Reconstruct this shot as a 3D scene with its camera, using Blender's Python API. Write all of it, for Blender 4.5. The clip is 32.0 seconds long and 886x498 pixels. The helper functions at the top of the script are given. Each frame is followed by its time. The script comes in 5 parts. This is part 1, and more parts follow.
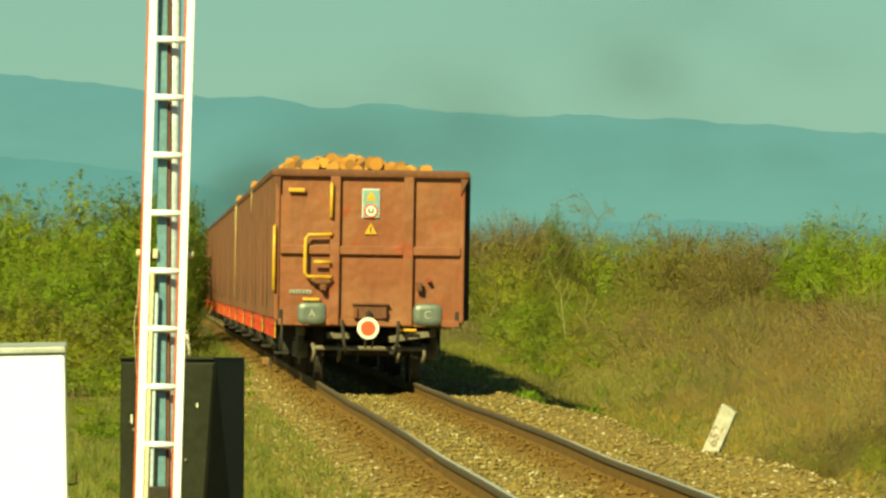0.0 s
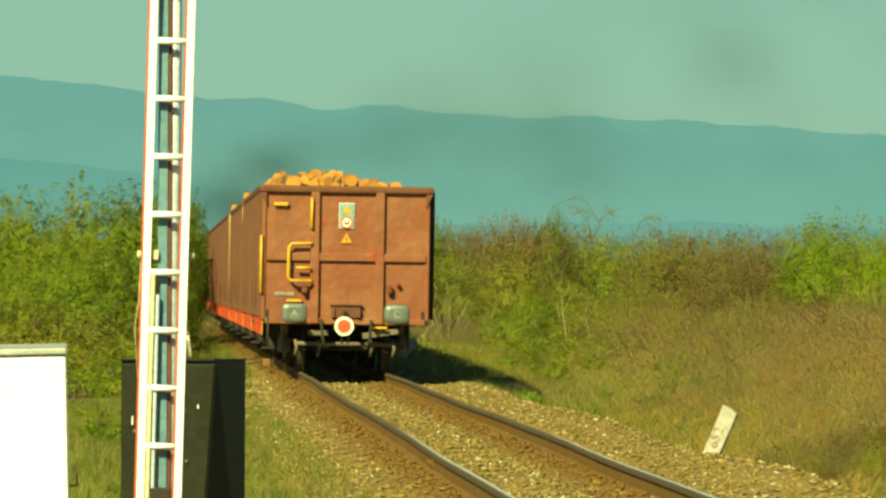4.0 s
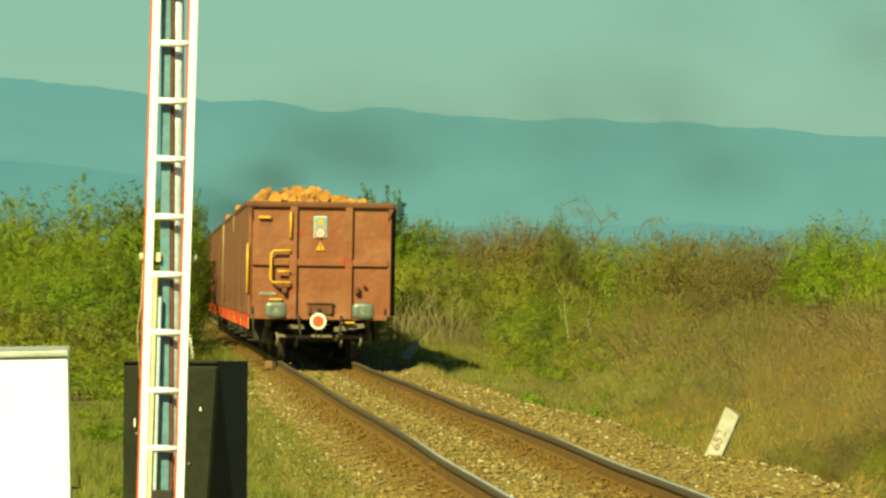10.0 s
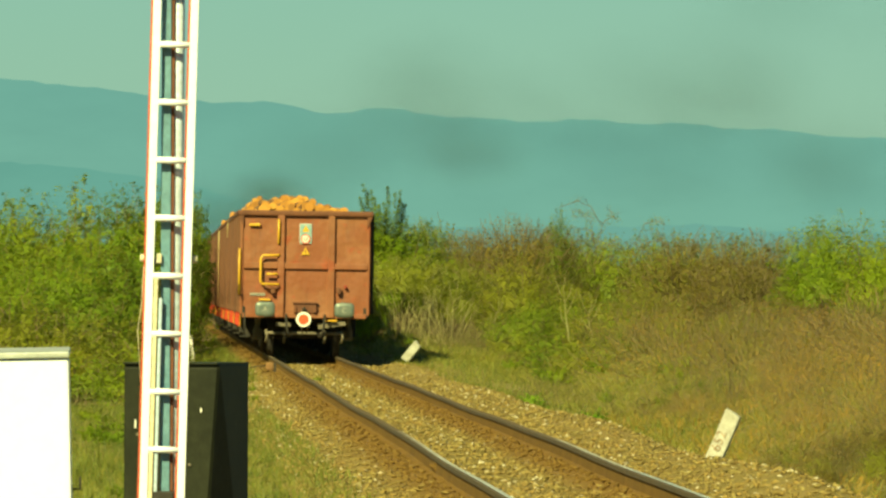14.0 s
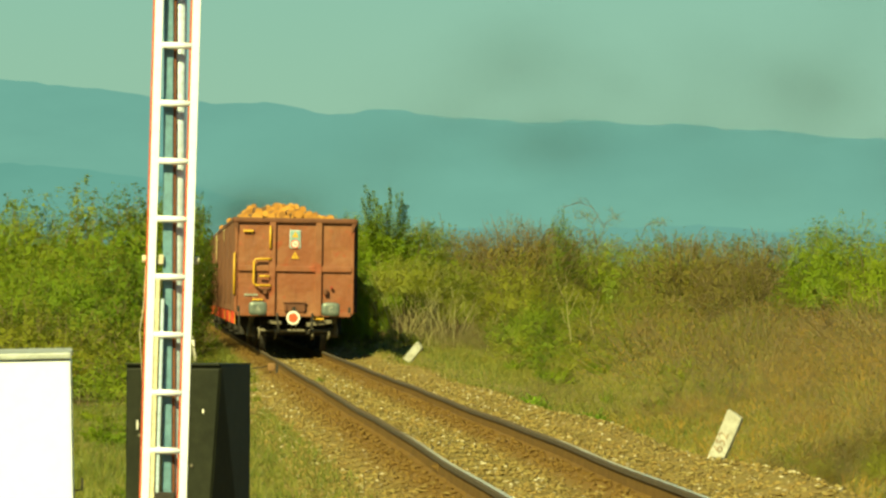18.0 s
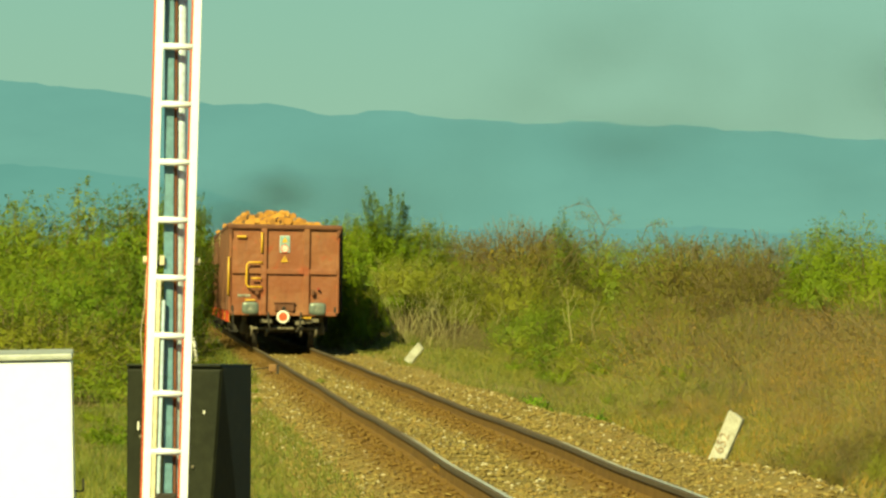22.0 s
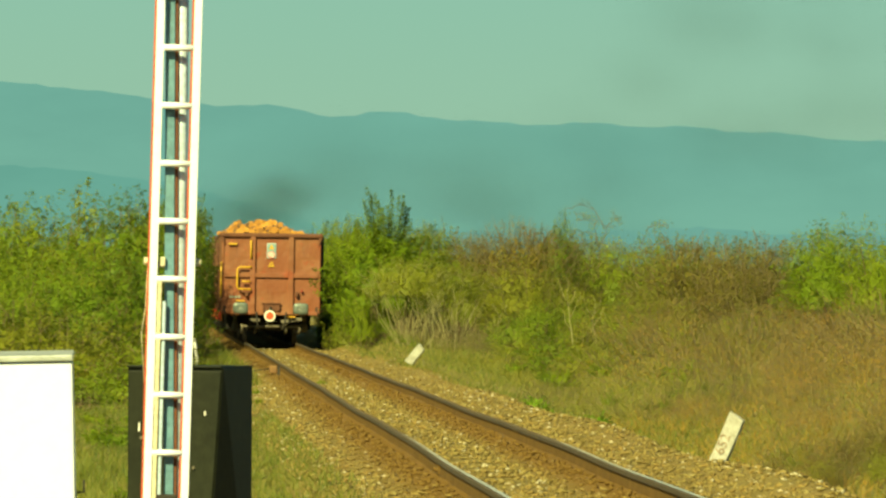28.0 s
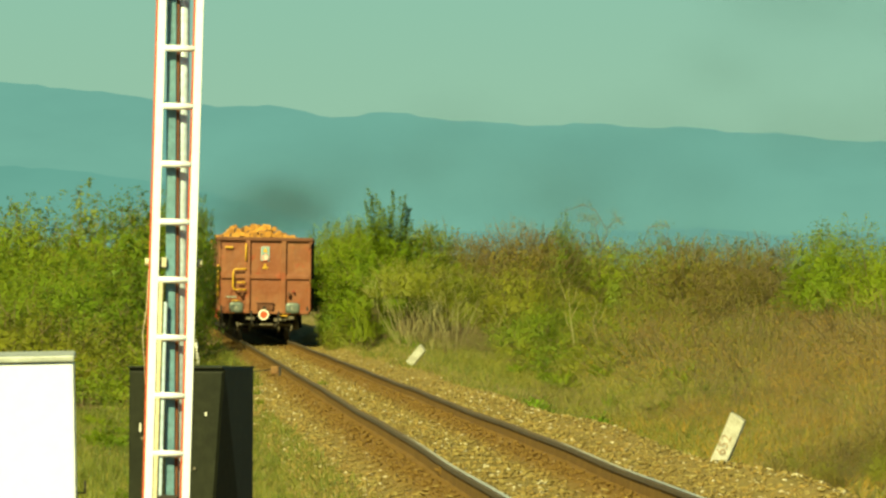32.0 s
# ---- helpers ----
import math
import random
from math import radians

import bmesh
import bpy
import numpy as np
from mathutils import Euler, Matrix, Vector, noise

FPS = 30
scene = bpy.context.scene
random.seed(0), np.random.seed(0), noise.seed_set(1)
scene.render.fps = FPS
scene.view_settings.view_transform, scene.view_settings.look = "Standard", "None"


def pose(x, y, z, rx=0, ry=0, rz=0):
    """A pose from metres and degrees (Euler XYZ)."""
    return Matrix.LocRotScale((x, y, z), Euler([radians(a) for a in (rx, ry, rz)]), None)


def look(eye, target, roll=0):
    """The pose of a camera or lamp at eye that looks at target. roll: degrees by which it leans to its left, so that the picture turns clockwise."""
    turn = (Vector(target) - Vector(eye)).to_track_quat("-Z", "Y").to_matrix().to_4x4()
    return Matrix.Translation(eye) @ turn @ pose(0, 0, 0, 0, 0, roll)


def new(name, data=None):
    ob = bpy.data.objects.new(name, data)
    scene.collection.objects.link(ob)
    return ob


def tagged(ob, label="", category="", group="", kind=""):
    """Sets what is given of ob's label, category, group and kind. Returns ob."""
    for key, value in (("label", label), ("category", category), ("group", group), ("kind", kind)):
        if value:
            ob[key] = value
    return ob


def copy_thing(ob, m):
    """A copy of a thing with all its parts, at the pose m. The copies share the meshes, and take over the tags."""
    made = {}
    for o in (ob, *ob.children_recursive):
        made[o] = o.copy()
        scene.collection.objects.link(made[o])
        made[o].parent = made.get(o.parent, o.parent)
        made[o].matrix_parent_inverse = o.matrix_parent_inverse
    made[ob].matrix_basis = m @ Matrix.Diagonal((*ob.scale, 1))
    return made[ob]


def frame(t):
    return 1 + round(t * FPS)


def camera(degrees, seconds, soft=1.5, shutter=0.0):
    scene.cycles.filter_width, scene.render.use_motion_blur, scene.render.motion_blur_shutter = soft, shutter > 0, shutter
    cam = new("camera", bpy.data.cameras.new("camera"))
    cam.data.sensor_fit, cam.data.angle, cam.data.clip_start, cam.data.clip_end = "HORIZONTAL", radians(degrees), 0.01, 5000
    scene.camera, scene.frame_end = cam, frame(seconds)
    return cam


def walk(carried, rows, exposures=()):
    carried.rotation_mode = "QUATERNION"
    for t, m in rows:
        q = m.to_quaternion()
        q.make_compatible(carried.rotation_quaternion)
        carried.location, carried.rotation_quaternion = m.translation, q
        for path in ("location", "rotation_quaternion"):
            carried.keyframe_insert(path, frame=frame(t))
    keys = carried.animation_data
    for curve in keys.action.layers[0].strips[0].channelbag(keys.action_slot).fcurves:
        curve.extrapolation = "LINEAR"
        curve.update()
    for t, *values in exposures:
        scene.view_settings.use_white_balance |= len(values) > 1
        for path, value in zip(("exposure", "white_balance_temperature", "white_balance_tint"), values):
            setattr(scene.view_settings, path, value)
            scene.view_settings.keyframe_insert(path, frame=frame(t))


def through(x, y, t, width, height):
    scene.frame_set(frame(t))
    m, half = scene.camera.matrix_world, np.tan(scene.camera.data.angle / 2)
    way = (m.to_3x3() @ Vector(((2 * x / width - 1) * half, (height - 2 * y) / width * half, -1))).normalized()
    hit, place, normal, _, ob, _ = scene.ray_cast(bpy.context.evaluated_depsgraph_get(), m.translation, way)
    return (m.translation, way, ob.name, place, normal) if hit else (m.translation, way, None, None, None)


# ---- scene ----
EYE = Vector((0.0, 0.0, 1.485))
YAW, TILT, ROLL = 2.052, 0.265, 0.887
TRACK_X, REAR_Y, SPEED = 3.34, 123.5, 4.07
SECONDS = 32.0


def aim(right, up):
    """The tripod head's pose, turned a little off its first direction (degrees)."""
    a, b = radians(YAW + right), radians(TILT + up)
    way = Vector((math.sin(a) * math.cos(b), math.cos(a) * math.cos(b), math.sin(b)))
    return look(EYE, EYE + way * 100, ROLL)


cam = camera(6.2, SECONDS, soft=2.6)
# the tripod head sags slowly to the left and up
walk(cam, [
    (0.0, aim(-0.0000, 0.0000)), (1.0, aim(-0.0037, 0.0026)), (2.0, aim(-0.0024, 0.0067)),
    (3.0, aim(-0.0048, 0.0082)), (6.0, aim(-0.0076, 0.0147)), (7.0, aim(-0.0127, 0.0173)),
    (8.0, aim(-0.0154, 0.0205)), (9.0, aim(-0.0176, 0.0240)), (10.0, aim(-0.0227, 0.0257)),
    (11.0, aim(-0.0223, 0.0292)), (12.0, aim(-0.0262, 0.0303)), (13.0, aim(-0.0267, 0.0322)),
    (14.0, aim(-0.0273, 0.0344)), (17.0, aim(-0.0389, 0.0407)), (18.0, aim(-0.0411, 0.0409)),
    (19.0, aim(-0.0413, 0.0417)), (20.0, aim(-0.0402, 0.0441)), (21.0, aim(-0.0439, 0.0471)),
    (22.0, aim(-0.0481, 0.0480)), (23.0, aim(-0.0500, 0.0484)), (24.0, aim(-0.0457, 0.0471)),
    (25.0, aim(-0.0479, 0.0512)), (28.0, aim(-0.0537, 0.0564)), (29.0, aim(-0.0543, 0.0571)),
    (30.0, aim(-0.0560, 0.0606)), (31.0, aim(-0.0599, 0.0612)), (32.0, aim(-0.0620, 0.0612)),
], exposures=[(0.0, 1.08, 6700, -3), (SECONDS, 1.08, 6700, -3)])

# ---- light ----
SUN_SIDE, SUN_HEIGHT = 27.5, 36.5        # degrees off the line behind the camera, and above the horizon
sa, se = radians(SUN_SIDE), radians(SUN_HEIGHT)
SUN_WAY = Vector((-math.sin(sa) * math.cos(se), -math.cos(sa) * math.cos(se), math.sin(se)))
sun = new("sun", bpy.data.lights.new("sun", "SUN"))
sun.data.energy, sun.data.angle, sun.data.color = 4.6, radians(0.55), (1.0, 0.87, 0.41)
sun.matrix_world = look(SUN_WAY * 200, (0, 0, 0))

world = bpy.data.worlds.new("sky")
scene.world = world
world.use_nodes = True
wt = world.node_tree
sky = wt.nodes.new("ShaderNodeTexSky")
sky.sky_type, sky.sun_disc = "NISHITA", False
sky.sun_elevation, sky.sun_rotation = se, radians(180 + SUN_SIDE)
sky.air_density, sky.dust_density, sky.ozone_density = 1.0, 1.0, 1.5
tone = wt.nodes.new("ShaderNodeMix")      # the spring air gives the sky a blue-green cast
tone.data_type, tone.blend_type = "RGBA", "MULTIPLY"
tone.inputs[0].default_value, tone.inputs[7].default_value = 1.0, (0.60, 0.90, 0.80, 1)
wt.links.new(sky.outputs[0], tone.inputs[6])
wt.links.new(tone.outputs[2], wt.nodes["Background"].inputs[0])
wt.nodes["Background"].inputs[1].default_value = 0.037


# ---- materials ----
def material(name, build):
    m = bpy.data.materials.new(name)
    m.use_nodes = True
    t = m.node_tree
    build(t, t.nodes["Principled BSDF"], t.nodes["Material Output"])
    return m


def node(t, kind, **inputs):
    n = t.nodes.new(kind)
    for key, value in inputs.items():
        n.inputs[key.replace("_", " ")].default_value = value
    return n


def coords(t, scale=1.0, kind="Object", stretch=(1, 1, 1)):
    tc = t.nodes.new("ShaderNodeTexCoord")
    mp = t.nodes.new("ShaderNodeMapping")
    mp.inputs["Scale"].default_value = [scale * s for s in stretch]
    t.links.new(tc.outputs[kind], mp.inputs[0])
    return mp.outputs[0]


def noise_tex(t, at, scale, detail=4.0, rough=0.6):
    n = node(t, "ShaderNodeTexNoise", Scale=scale, Detail=detail, Roughness=rough)
    t.links.new(at, n.inputs["Vector"])
    return n.outputs[0]


def ramp(t, value, stops):
    r = t.nodes.new("ShaderNodeValToRGB")
    e = r.color_ramp.elements
    while len(e) < len(stops):
        e.new(0.5)
    for k, (p, c) in zip(e, stops):
        k.position, k.color = p, (*c, 1)
    t.links.new(value, r.inputs[0])
    return r.outputs[0]


def mixed(t, factor, a, b, blend="MIX"):
    m = t.nodes.new("ShaderNodeMix")
    m.data_type, m.blend_type = "RGBA", blend
    for slot, v in ((0, factor), (6, a), (7, b)):
        if isinstance(v, (int, float)):
            m.inputs[slot].default_value = v
        elif isinstance(v, tuple):
            m.inputs[slot].default_value = (*v, 1)
        else:
            t.links.new(v, m.inputs[slot])
    return m.outputs[2]


def bumped(t, bsdf, height, strength, distance):
    b = node(t, "ShaderNodeBump", Strength=strength, Distance=distance)
    t.links.new(height, b.inputs["Height"])
    t.links.new(b.outputs[0], bsdf.inputs["Normal"])


def worn(name, base, other, scale, rough=0.6, metal=0.0, bump=0.2, dist=0.004, spread=(0.35, 0.7), grain=1.0, stretch=(1, 1, 1)):
    """A surface of two tones: broad stains and fine grain, with relief."""
    def build(t, b, out):
        at = coords(t, 1.0, "Object", stretch)
        broad, fine = noise_tex(t, at, scale, 5), noise_tex(t, at, scale * 9, 3, 0.7)
        col = ramp(t, broad, [(spread[0], base), (spread[1], other)])
        dark = ramp(t, fine, [(0.3, (0.72, 0.70, 0.68)), (0.7, (1.12, 1.12, 1.12))])
        col = mixed(t, grain, col, dark, "MULTIPLY")
        t.links.new(col, b.inputs["Base Color"])
        b.inputs["Roughness"].default_value, b.inputs["Metallic"].default_value = rough, metal
        if bump:
            bumped(t, b, fine, bump, dist)
    return material(name, build)


def leafy(name, stops, through=0.5, rough=0.55, clump=1.6, sparse=0.25):
    """Leaves or stalks: tones that change from spray to spray and, less, from leaf to leaf; part of the light passes through."""
    def build(t, b, out):
        geo = t.nodes.new("ShaderNodeNewGeometry")
        info = t.nodes.new("ShaderNodeObjectInfo")
        spray = noise_tex(t, coords(t), clump, 3)
        col = ramp(t, spray, [(0.30 + 0.40 * p, c) for p, c in stops])
        leaf = ramp(t, geo.outputs["Random Per Island"], [(0.0, (0.92, 0.93, 0.92)), (1.0, (1.08, 1.07, 1.06))])
        tone = ramp(t, info.outputs["Random"], [(0.0, (0.80, 0.86, 0.80)), (0.5, (1.0, 1.0, 1.0)), (1.0, (1.18, 1.10, 1.0))])
        col = mixed(t, 1.0, mixed(t, 1.0, col, leaf, "MULTIPLY"), tone, "MULTIPLY")
        t.links.new(col, b.inputs["Base Color"])
        b.inputs["Roughness"].default_value = rough
        b.inputs["Specular IOR Level"].default_value = 0.25
        tr = node(t, "ShaderNodeBsdfTranslucent")
        t.links.new(col, tr.inputs[0])
        mx = node(t, "ShaderNodeMixShader", Fac=through)
        t.links.new(b.outputs[0], mx.inputs[1])
        t.links.new(tr.outputs[0], mx.inputs[2])
        # thin young leaves with gaps between them let some light pass
        gap = node(t, "ShaderNodeBsdfTransparent")
        thin = node(t, "ShaderNodeMixShader", Fac=sparse)
        t.links.new(mx.outputs[0], thin.inputs[1])
        t.links.new(gap.outputs[0], thin.inputs[2])
        t.links.new(thin.outputs[0], out.inputs[0])
    return material(name, build)


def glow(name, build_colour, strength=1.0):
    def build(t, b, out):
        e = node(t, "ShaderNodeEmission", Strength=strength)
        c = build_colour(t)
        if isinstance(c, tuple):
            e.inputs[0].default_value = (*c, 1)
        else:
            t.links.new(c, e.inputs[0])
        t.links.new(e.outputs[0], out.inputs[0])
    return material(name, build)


def wagon_paint(t, b, out):
    """Brown wagon paint: redder where it was touched up, streaked by rain, scuffed and dented."""
    at = coords(t)
    broad, mid, fine = noise_tex(t, at, 0.8, 5), noise_tex(t, at, 3.2, 5), noise_tex(t, at, 24, 4, 0.7)
    streak = noise_tex(t, coords(t, stretch=(1, 1, 0.09)), 7.0, 4, 0.65)
    col = mixed(t, ramp(t, broad, [(0.40, (0, 0, 0)), (0.62, (1, 1, 1))]), (0.196, 0.058, 0.020), (0.228, 0.093, 0.036))
    col = mixed(t, ramp(t, mid, [(0.56, (0, 0, 0)), (0.66, (0.8, 0.8, 0.8))]), col, (0.255, 0.050, 0.015))
    col = mixed(t, ramp(t, streak, [(0.52, (0, 0, 0)), (0.75, (0.5, 0.5, 0.5))]), col, (0.105, 0.046, 0.022))
    col = mixed(t, 1.0, col, ramp(t, fine, [(0.3, (0.86, 0.86, 0.86)), (0.7, (1.10, 1.10, 1.10))]), "MULTIPLY")
    t.links.new(col, b.inputs["Base Color"])
    b.inputs["Roughness"].default_value = 0.6
    bumped(t, b, noise_tex(t, at, 1.9, 2), 0.9, 0.05)


WAGON = material("wagon_paint", wagon_paint)
WAGON_DARK = worn("wagon_rust", (0.10, 0.034, 0.014), (0.155, 0.054, 0.021), 2.1, 0.75, bump=0.3)
SIDE = worn("side_paint", (0.090, 0.038, 0.015), (0.155, 0.050, 0.018), 0.8, 0.7, bump=0.25, stretch=(1, 1, 0.35))
UNDER = worn("underframe_grime_and_shade", (0.018, 0.016, 0.013), (0.038, 0.032, 0.024), 3.0, 0.85, bump=0.4)
STEEL_DULL = worn("dusty_steel", (0.10, 0.088, 0.06), (0.18, 0.155, 0.11), 4.0, 0.7, bump=0.3)
BUFFER = worn("greased_buffer", (0.11, 0.14, 0.125), (0.17, 0.20, 0.18), 5.0, 0.45, 0.3, bump=0.2)
YELLOW = worn("yellow_paint", (0.62, 0.36, 0.02), (0.48, 0.27, 0.03), 6.0, 0.45, bump=0.1)
RED = worn("red_paint", (0.58, 0.050, 0.016), (0.40, 0.035, 0.012), 6.0, 0.5, bump=0.1)
WHITE = worn("white_paint", (0.80, 0.79, 0.75), (0.68, 0.67, 0.62), 2.5, 0.5, bump=0.08)
MAST_WHITE = worn("mast_white", (0.80, 0.83, 0.94), (0.76, 0.79, 0.90), 3.0, 0.45, bump=0.05, grain=0.2)
CABINET_WHITE = worn("cabinet_white", (0.84, 0.88, 0.97), (0.80, 0.84, 0.94), 1.2, 0.5, bump=0.03, grain=0.12)
MAST_RED = worn("mast_red", (0.55, 0.09, 0.03), (0.42, 0.07, 0.03), 3.0, 0.5, bump=0.08)
MAST_GREY = worn("mast_tube", (0.42, 0.55, 0.72), (0.52, 0.63, 0.76), 4.0, 0.5, 0.1, bump=0.1)
MAST_BLUE = worn("mast_cable_duct", (0.09, 0.21, 0.29), (0.13, 0.26, 0.33), 4.0, 0.5, bump=0.1)
CREAM = worn("cream_post", (0.62, 0.57, 0.42), (0.55, 0.50, 0.36), 4.0, 0.55, bump=0.1)
BOX_DARK = worn("dark_box_paint", (0.013, 0.0155, 0.009), (0.021, 0.024, 0.013), 2.5, 0.55, bump=0.2)
BOX_DARK.node_tree.nodes["Principled BSDF"].inputs["Specular IOR Level"].default_value = 0.12
LID_GREY = worn("lid_zinc", (0.34, 0.37, 0.36), (0.46, 0.49, 0.47), 3.0, 0.5, 0.2, bump=0.15)
ORANGE = worn("weathered_orange", (0.22, 0.115, 0.035), (0.14, 0.07, 0.026), 8.0, 0.7, bump=0.2)
CONCRETE = worn("whitewashed_concrete", (0.47, 0.47, 0.42), (0.28, 0.265, 0.21), 11.0, 0.85, bump=0.5, dist=0.008)
STAINED = worn("stained_concrete", (0.40, 0.41, 0.36), (0.24, 0.23, 0.17), 7.0, 0.85, bump=0.5, dist=0.008)
MARK_INK = worn("faded_mark", (0.20, 0.125, 0.075), (0.42, 0.34, 0.24), 22.0, 0.9, bump=0)
INK = worn("black_ink", (0.03, 0.03, 0.03), (0.07, 0.06, 0.05), 9.0, 0.8, bump=0)
RUST = worn("rail_rust", (0.125, 0.074, 0.020), (0.185, 0.108, 0.030), 3.0, 0.85, bump=0.4, dist=0.004)


def rail_head(t, b, out):
    """Polished head; the sky's reflection is painted bright near, fading to rust-brown further along."""
    at = coords(t)
    sep = t.nodes.new("ShaderNodeSeparateXYZ")
    t.links.new(at, sep.inputs[0])
    sheen_fade = node(t, "ShaderNodeMapRange")
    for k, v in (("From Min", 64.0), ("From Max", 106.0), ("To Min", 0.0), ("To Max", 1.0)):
        sheen_fade.inputs[k].default_value = v
    t.links.new(sep.outputs[1], sheen_fade.inputs[0])
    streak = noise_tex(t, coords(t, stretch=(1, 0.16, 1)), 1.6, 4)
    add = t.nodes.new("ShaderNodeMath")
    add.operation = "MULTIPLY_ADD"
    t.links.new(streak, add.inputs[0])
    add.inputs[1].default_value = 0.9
    t.links.new(sheen_fade.outputs[0], add.inputs[2])
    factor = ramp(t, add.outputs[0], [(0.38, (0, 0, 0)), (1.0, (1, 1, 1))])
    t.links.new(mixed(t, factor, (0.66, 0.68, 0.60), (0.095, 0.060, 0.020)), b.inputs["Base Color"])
    # roughness and metal follow the same painted fade of the sheen
    for socket, bright, rusty in (("Roughness", 0.34, 0.95), ("Metallic", 0.6, 0.0)):
        r = node(t, "ShaderNodeMapRange")
        r.inputs["To Min"].default_value, r.inputs["To Max"].default_value = bright, rusty
        t.links.new(factor, r.inputs[0])
        t.links.new(r.outputs[0], b.inputs[socket])


RAIL_TOP = material("rail_head", rail_head)
RAIL_SIDE = worn("rail_head_dark", (0.050, 0.036, 0.016), (0.095, 0.064, 0.026), 3.0, 0.8, bump=0.2)
BARK = worn("log_bark", (0.16, 0.08, 0.03), (0.26, 0.13, 0.04), 6.0, 0.9, bump=0.8, dist=0.015)
CHALK = worn("faint_chalk", (0.40, 0.41, 0.36), (0.28, 0.28, 0.24), 14.0, 0.9, bump=0)
STRAP = worn("strap_web", (0.60, 0.52, 0.22), (0.46, 0.40, 0.20), 5.0, 0.8, bump=0)
PLACARD_EDGE = worn("placard_edge", (0.64, 0.72, 0.76), (0.56, 0.64, 0.68), 8.0, 0.5, bump=0)
TEAL = worn("placard_teal", (0.17, 0.31, 0.33), (0.24, 0.37, 0.39), 8.0, 0.4, bump=0)


def cut_wood(t, b, out):
    at = coords(t)
    info = t.nodes.new("ShaderNodeObjectInfo")
    grain = noise_tex(t, at, 22, 4, 0.7)
    tone = ramp(t, info.outputs["Random"], [(0.0, (0.26, 0.115, 0.020)), (0.5, (0.43, 0.195, 0.028)), (1.0, (0.56, 0.285, 0.050))])
    t.links.new(mixed(t, 1.0, tone, ramp(t, grain, [(0.3, (0.75, 0.72, 0.68)), (0.7, (1.1, 1.1, 1.1))]), "MULTIPLY"), b.inputs["Base Color"])
    b.inputs["Roughness"].default_value = 0.8
    bumped(t, b, grain, 0.3, 0.01)


CUT = material("cut_wood", cut_wood)


def rust_stripe(t, at):
    """Brake dust and rust that years of trains have shed beside both rails."""
    sep = t.nodes.new("ShaderNodeSeparateXYZ")
    t.links.new(at, sep.inputs[0])
    last_out = sep.outputs[0]
    for op, value in (("SUBTRACT", TRACK_X - 0.13), ("ABSOLUTE", 0), ("SUBTRACT", 0.753), ("ABSOLUTE", 0)):
        m = t.nodes.new("ShaderNodeMath")
        m.operation = op
        t.links.new(last_out, m.inputs[0])
        m.inputs[1].default_value = value
        last_out = m.outputs[0]
    n = t.nodes.new("ShaderNodeMath")
    n.operation = "MULTIPLY_ADD"
    t.links.new(noise_tex(t, at, 2.2, 4), n.inputs[0])
    n.inputs[1].default_value = 0.30
    t.links.new(last_out, n.inputs[2])
    r = node(t, "ShaderNodeMapRange")
    for k, v in (("From Min", 0.62), ("From Max", 0.30), ("To Min", 0.0), ("To Max", 0.9)):
        r.inputs[k].default_value = v
    t.links.new(n.outputs[0], r.inputs[0])
    return r.outputs[0]


def stone_build(t, b, out):
    geo = t.nodes.new("ShaderNodeNewGeometry")
    at = coords(t)
    tone = ramp(t, geo.outputs["Random Per Island"], [(0.0, (0.150, 0.115, 0.040)), (0.3, (0.222, 0.168, 0.056)), (0.5, (0.305, 0.207, 0.066)), (0.7, (0.275, 0.217, 0.075)), (0.93, (0.325, 0.26, 0.10)), (0.945, (0.46, 0.40, 0.25)), (1.0, (0.58, 0.52, 0.37))])
    grain = noise_tex(t, at, 30, 3, 0.7)
    rust = noise_tex(t, at, 0.7, 4)
    tone = mixed(t, ramp(t, rust, [(0.45, (0, 0, 0)), (0.7, (0.5, 0.5, 0.5))]), tone, (0.24, 0.158, 0.054))
    tone = mixed(t, rust_stripe(t, at), tone, (0.165, 0.094, 0.024))
    t.links.new(mixed(t, 1.0, tone, ramp(t, grain, [(0.3, (0.68, 0.69, 0.70)), (0.7, (1.04, 1.05, 1.06))]), "MULTIPLY"), b.inputs["Base Color"])
    b.inputs["Roughness"].default_value = 0.9


STONE = material("ballast_stone", stone_build)


def ground_build(t, b, out):
    at = coords(t)
    broad, mid, fine = noise_tex(t, at, 0.35, 5), noise_tex(t, at, 3.0, 5), noise_tex(t, at, 26, 4, 0.7)
    earth = ramp(t, mid, [(0.3, (0.09, 0.10, 0.02)), (0.5, (0.17, 0.15, 0.04)), (0.7, (0.26, 0.18, 0.07))])
    dry = ramp(t, mid, [(0.3, (0.20, 0.165, 0.06)), (0.7, (0.31, 0.24, 0.10))])
    col = mixed(t, ramp(t, broad, [(0.42, (0, 0, 0)), (0.6, (1, 1, 1))]), earth, dry)
    t.links.new(mixed(t, 1.0, col, ramp(t, fine, [(0.3, (0.6, 0.6, 0.6)), (0.7, (1.25, 1.25, 1.2))]), "MULTIPLY"), b.inputs["Base Color"])
    b.inputs["Roughness"].default_value = 0.95
    bumped(t, b, fine, 0.8, 0.04)


GROUND = material("field_ground", ground_build)


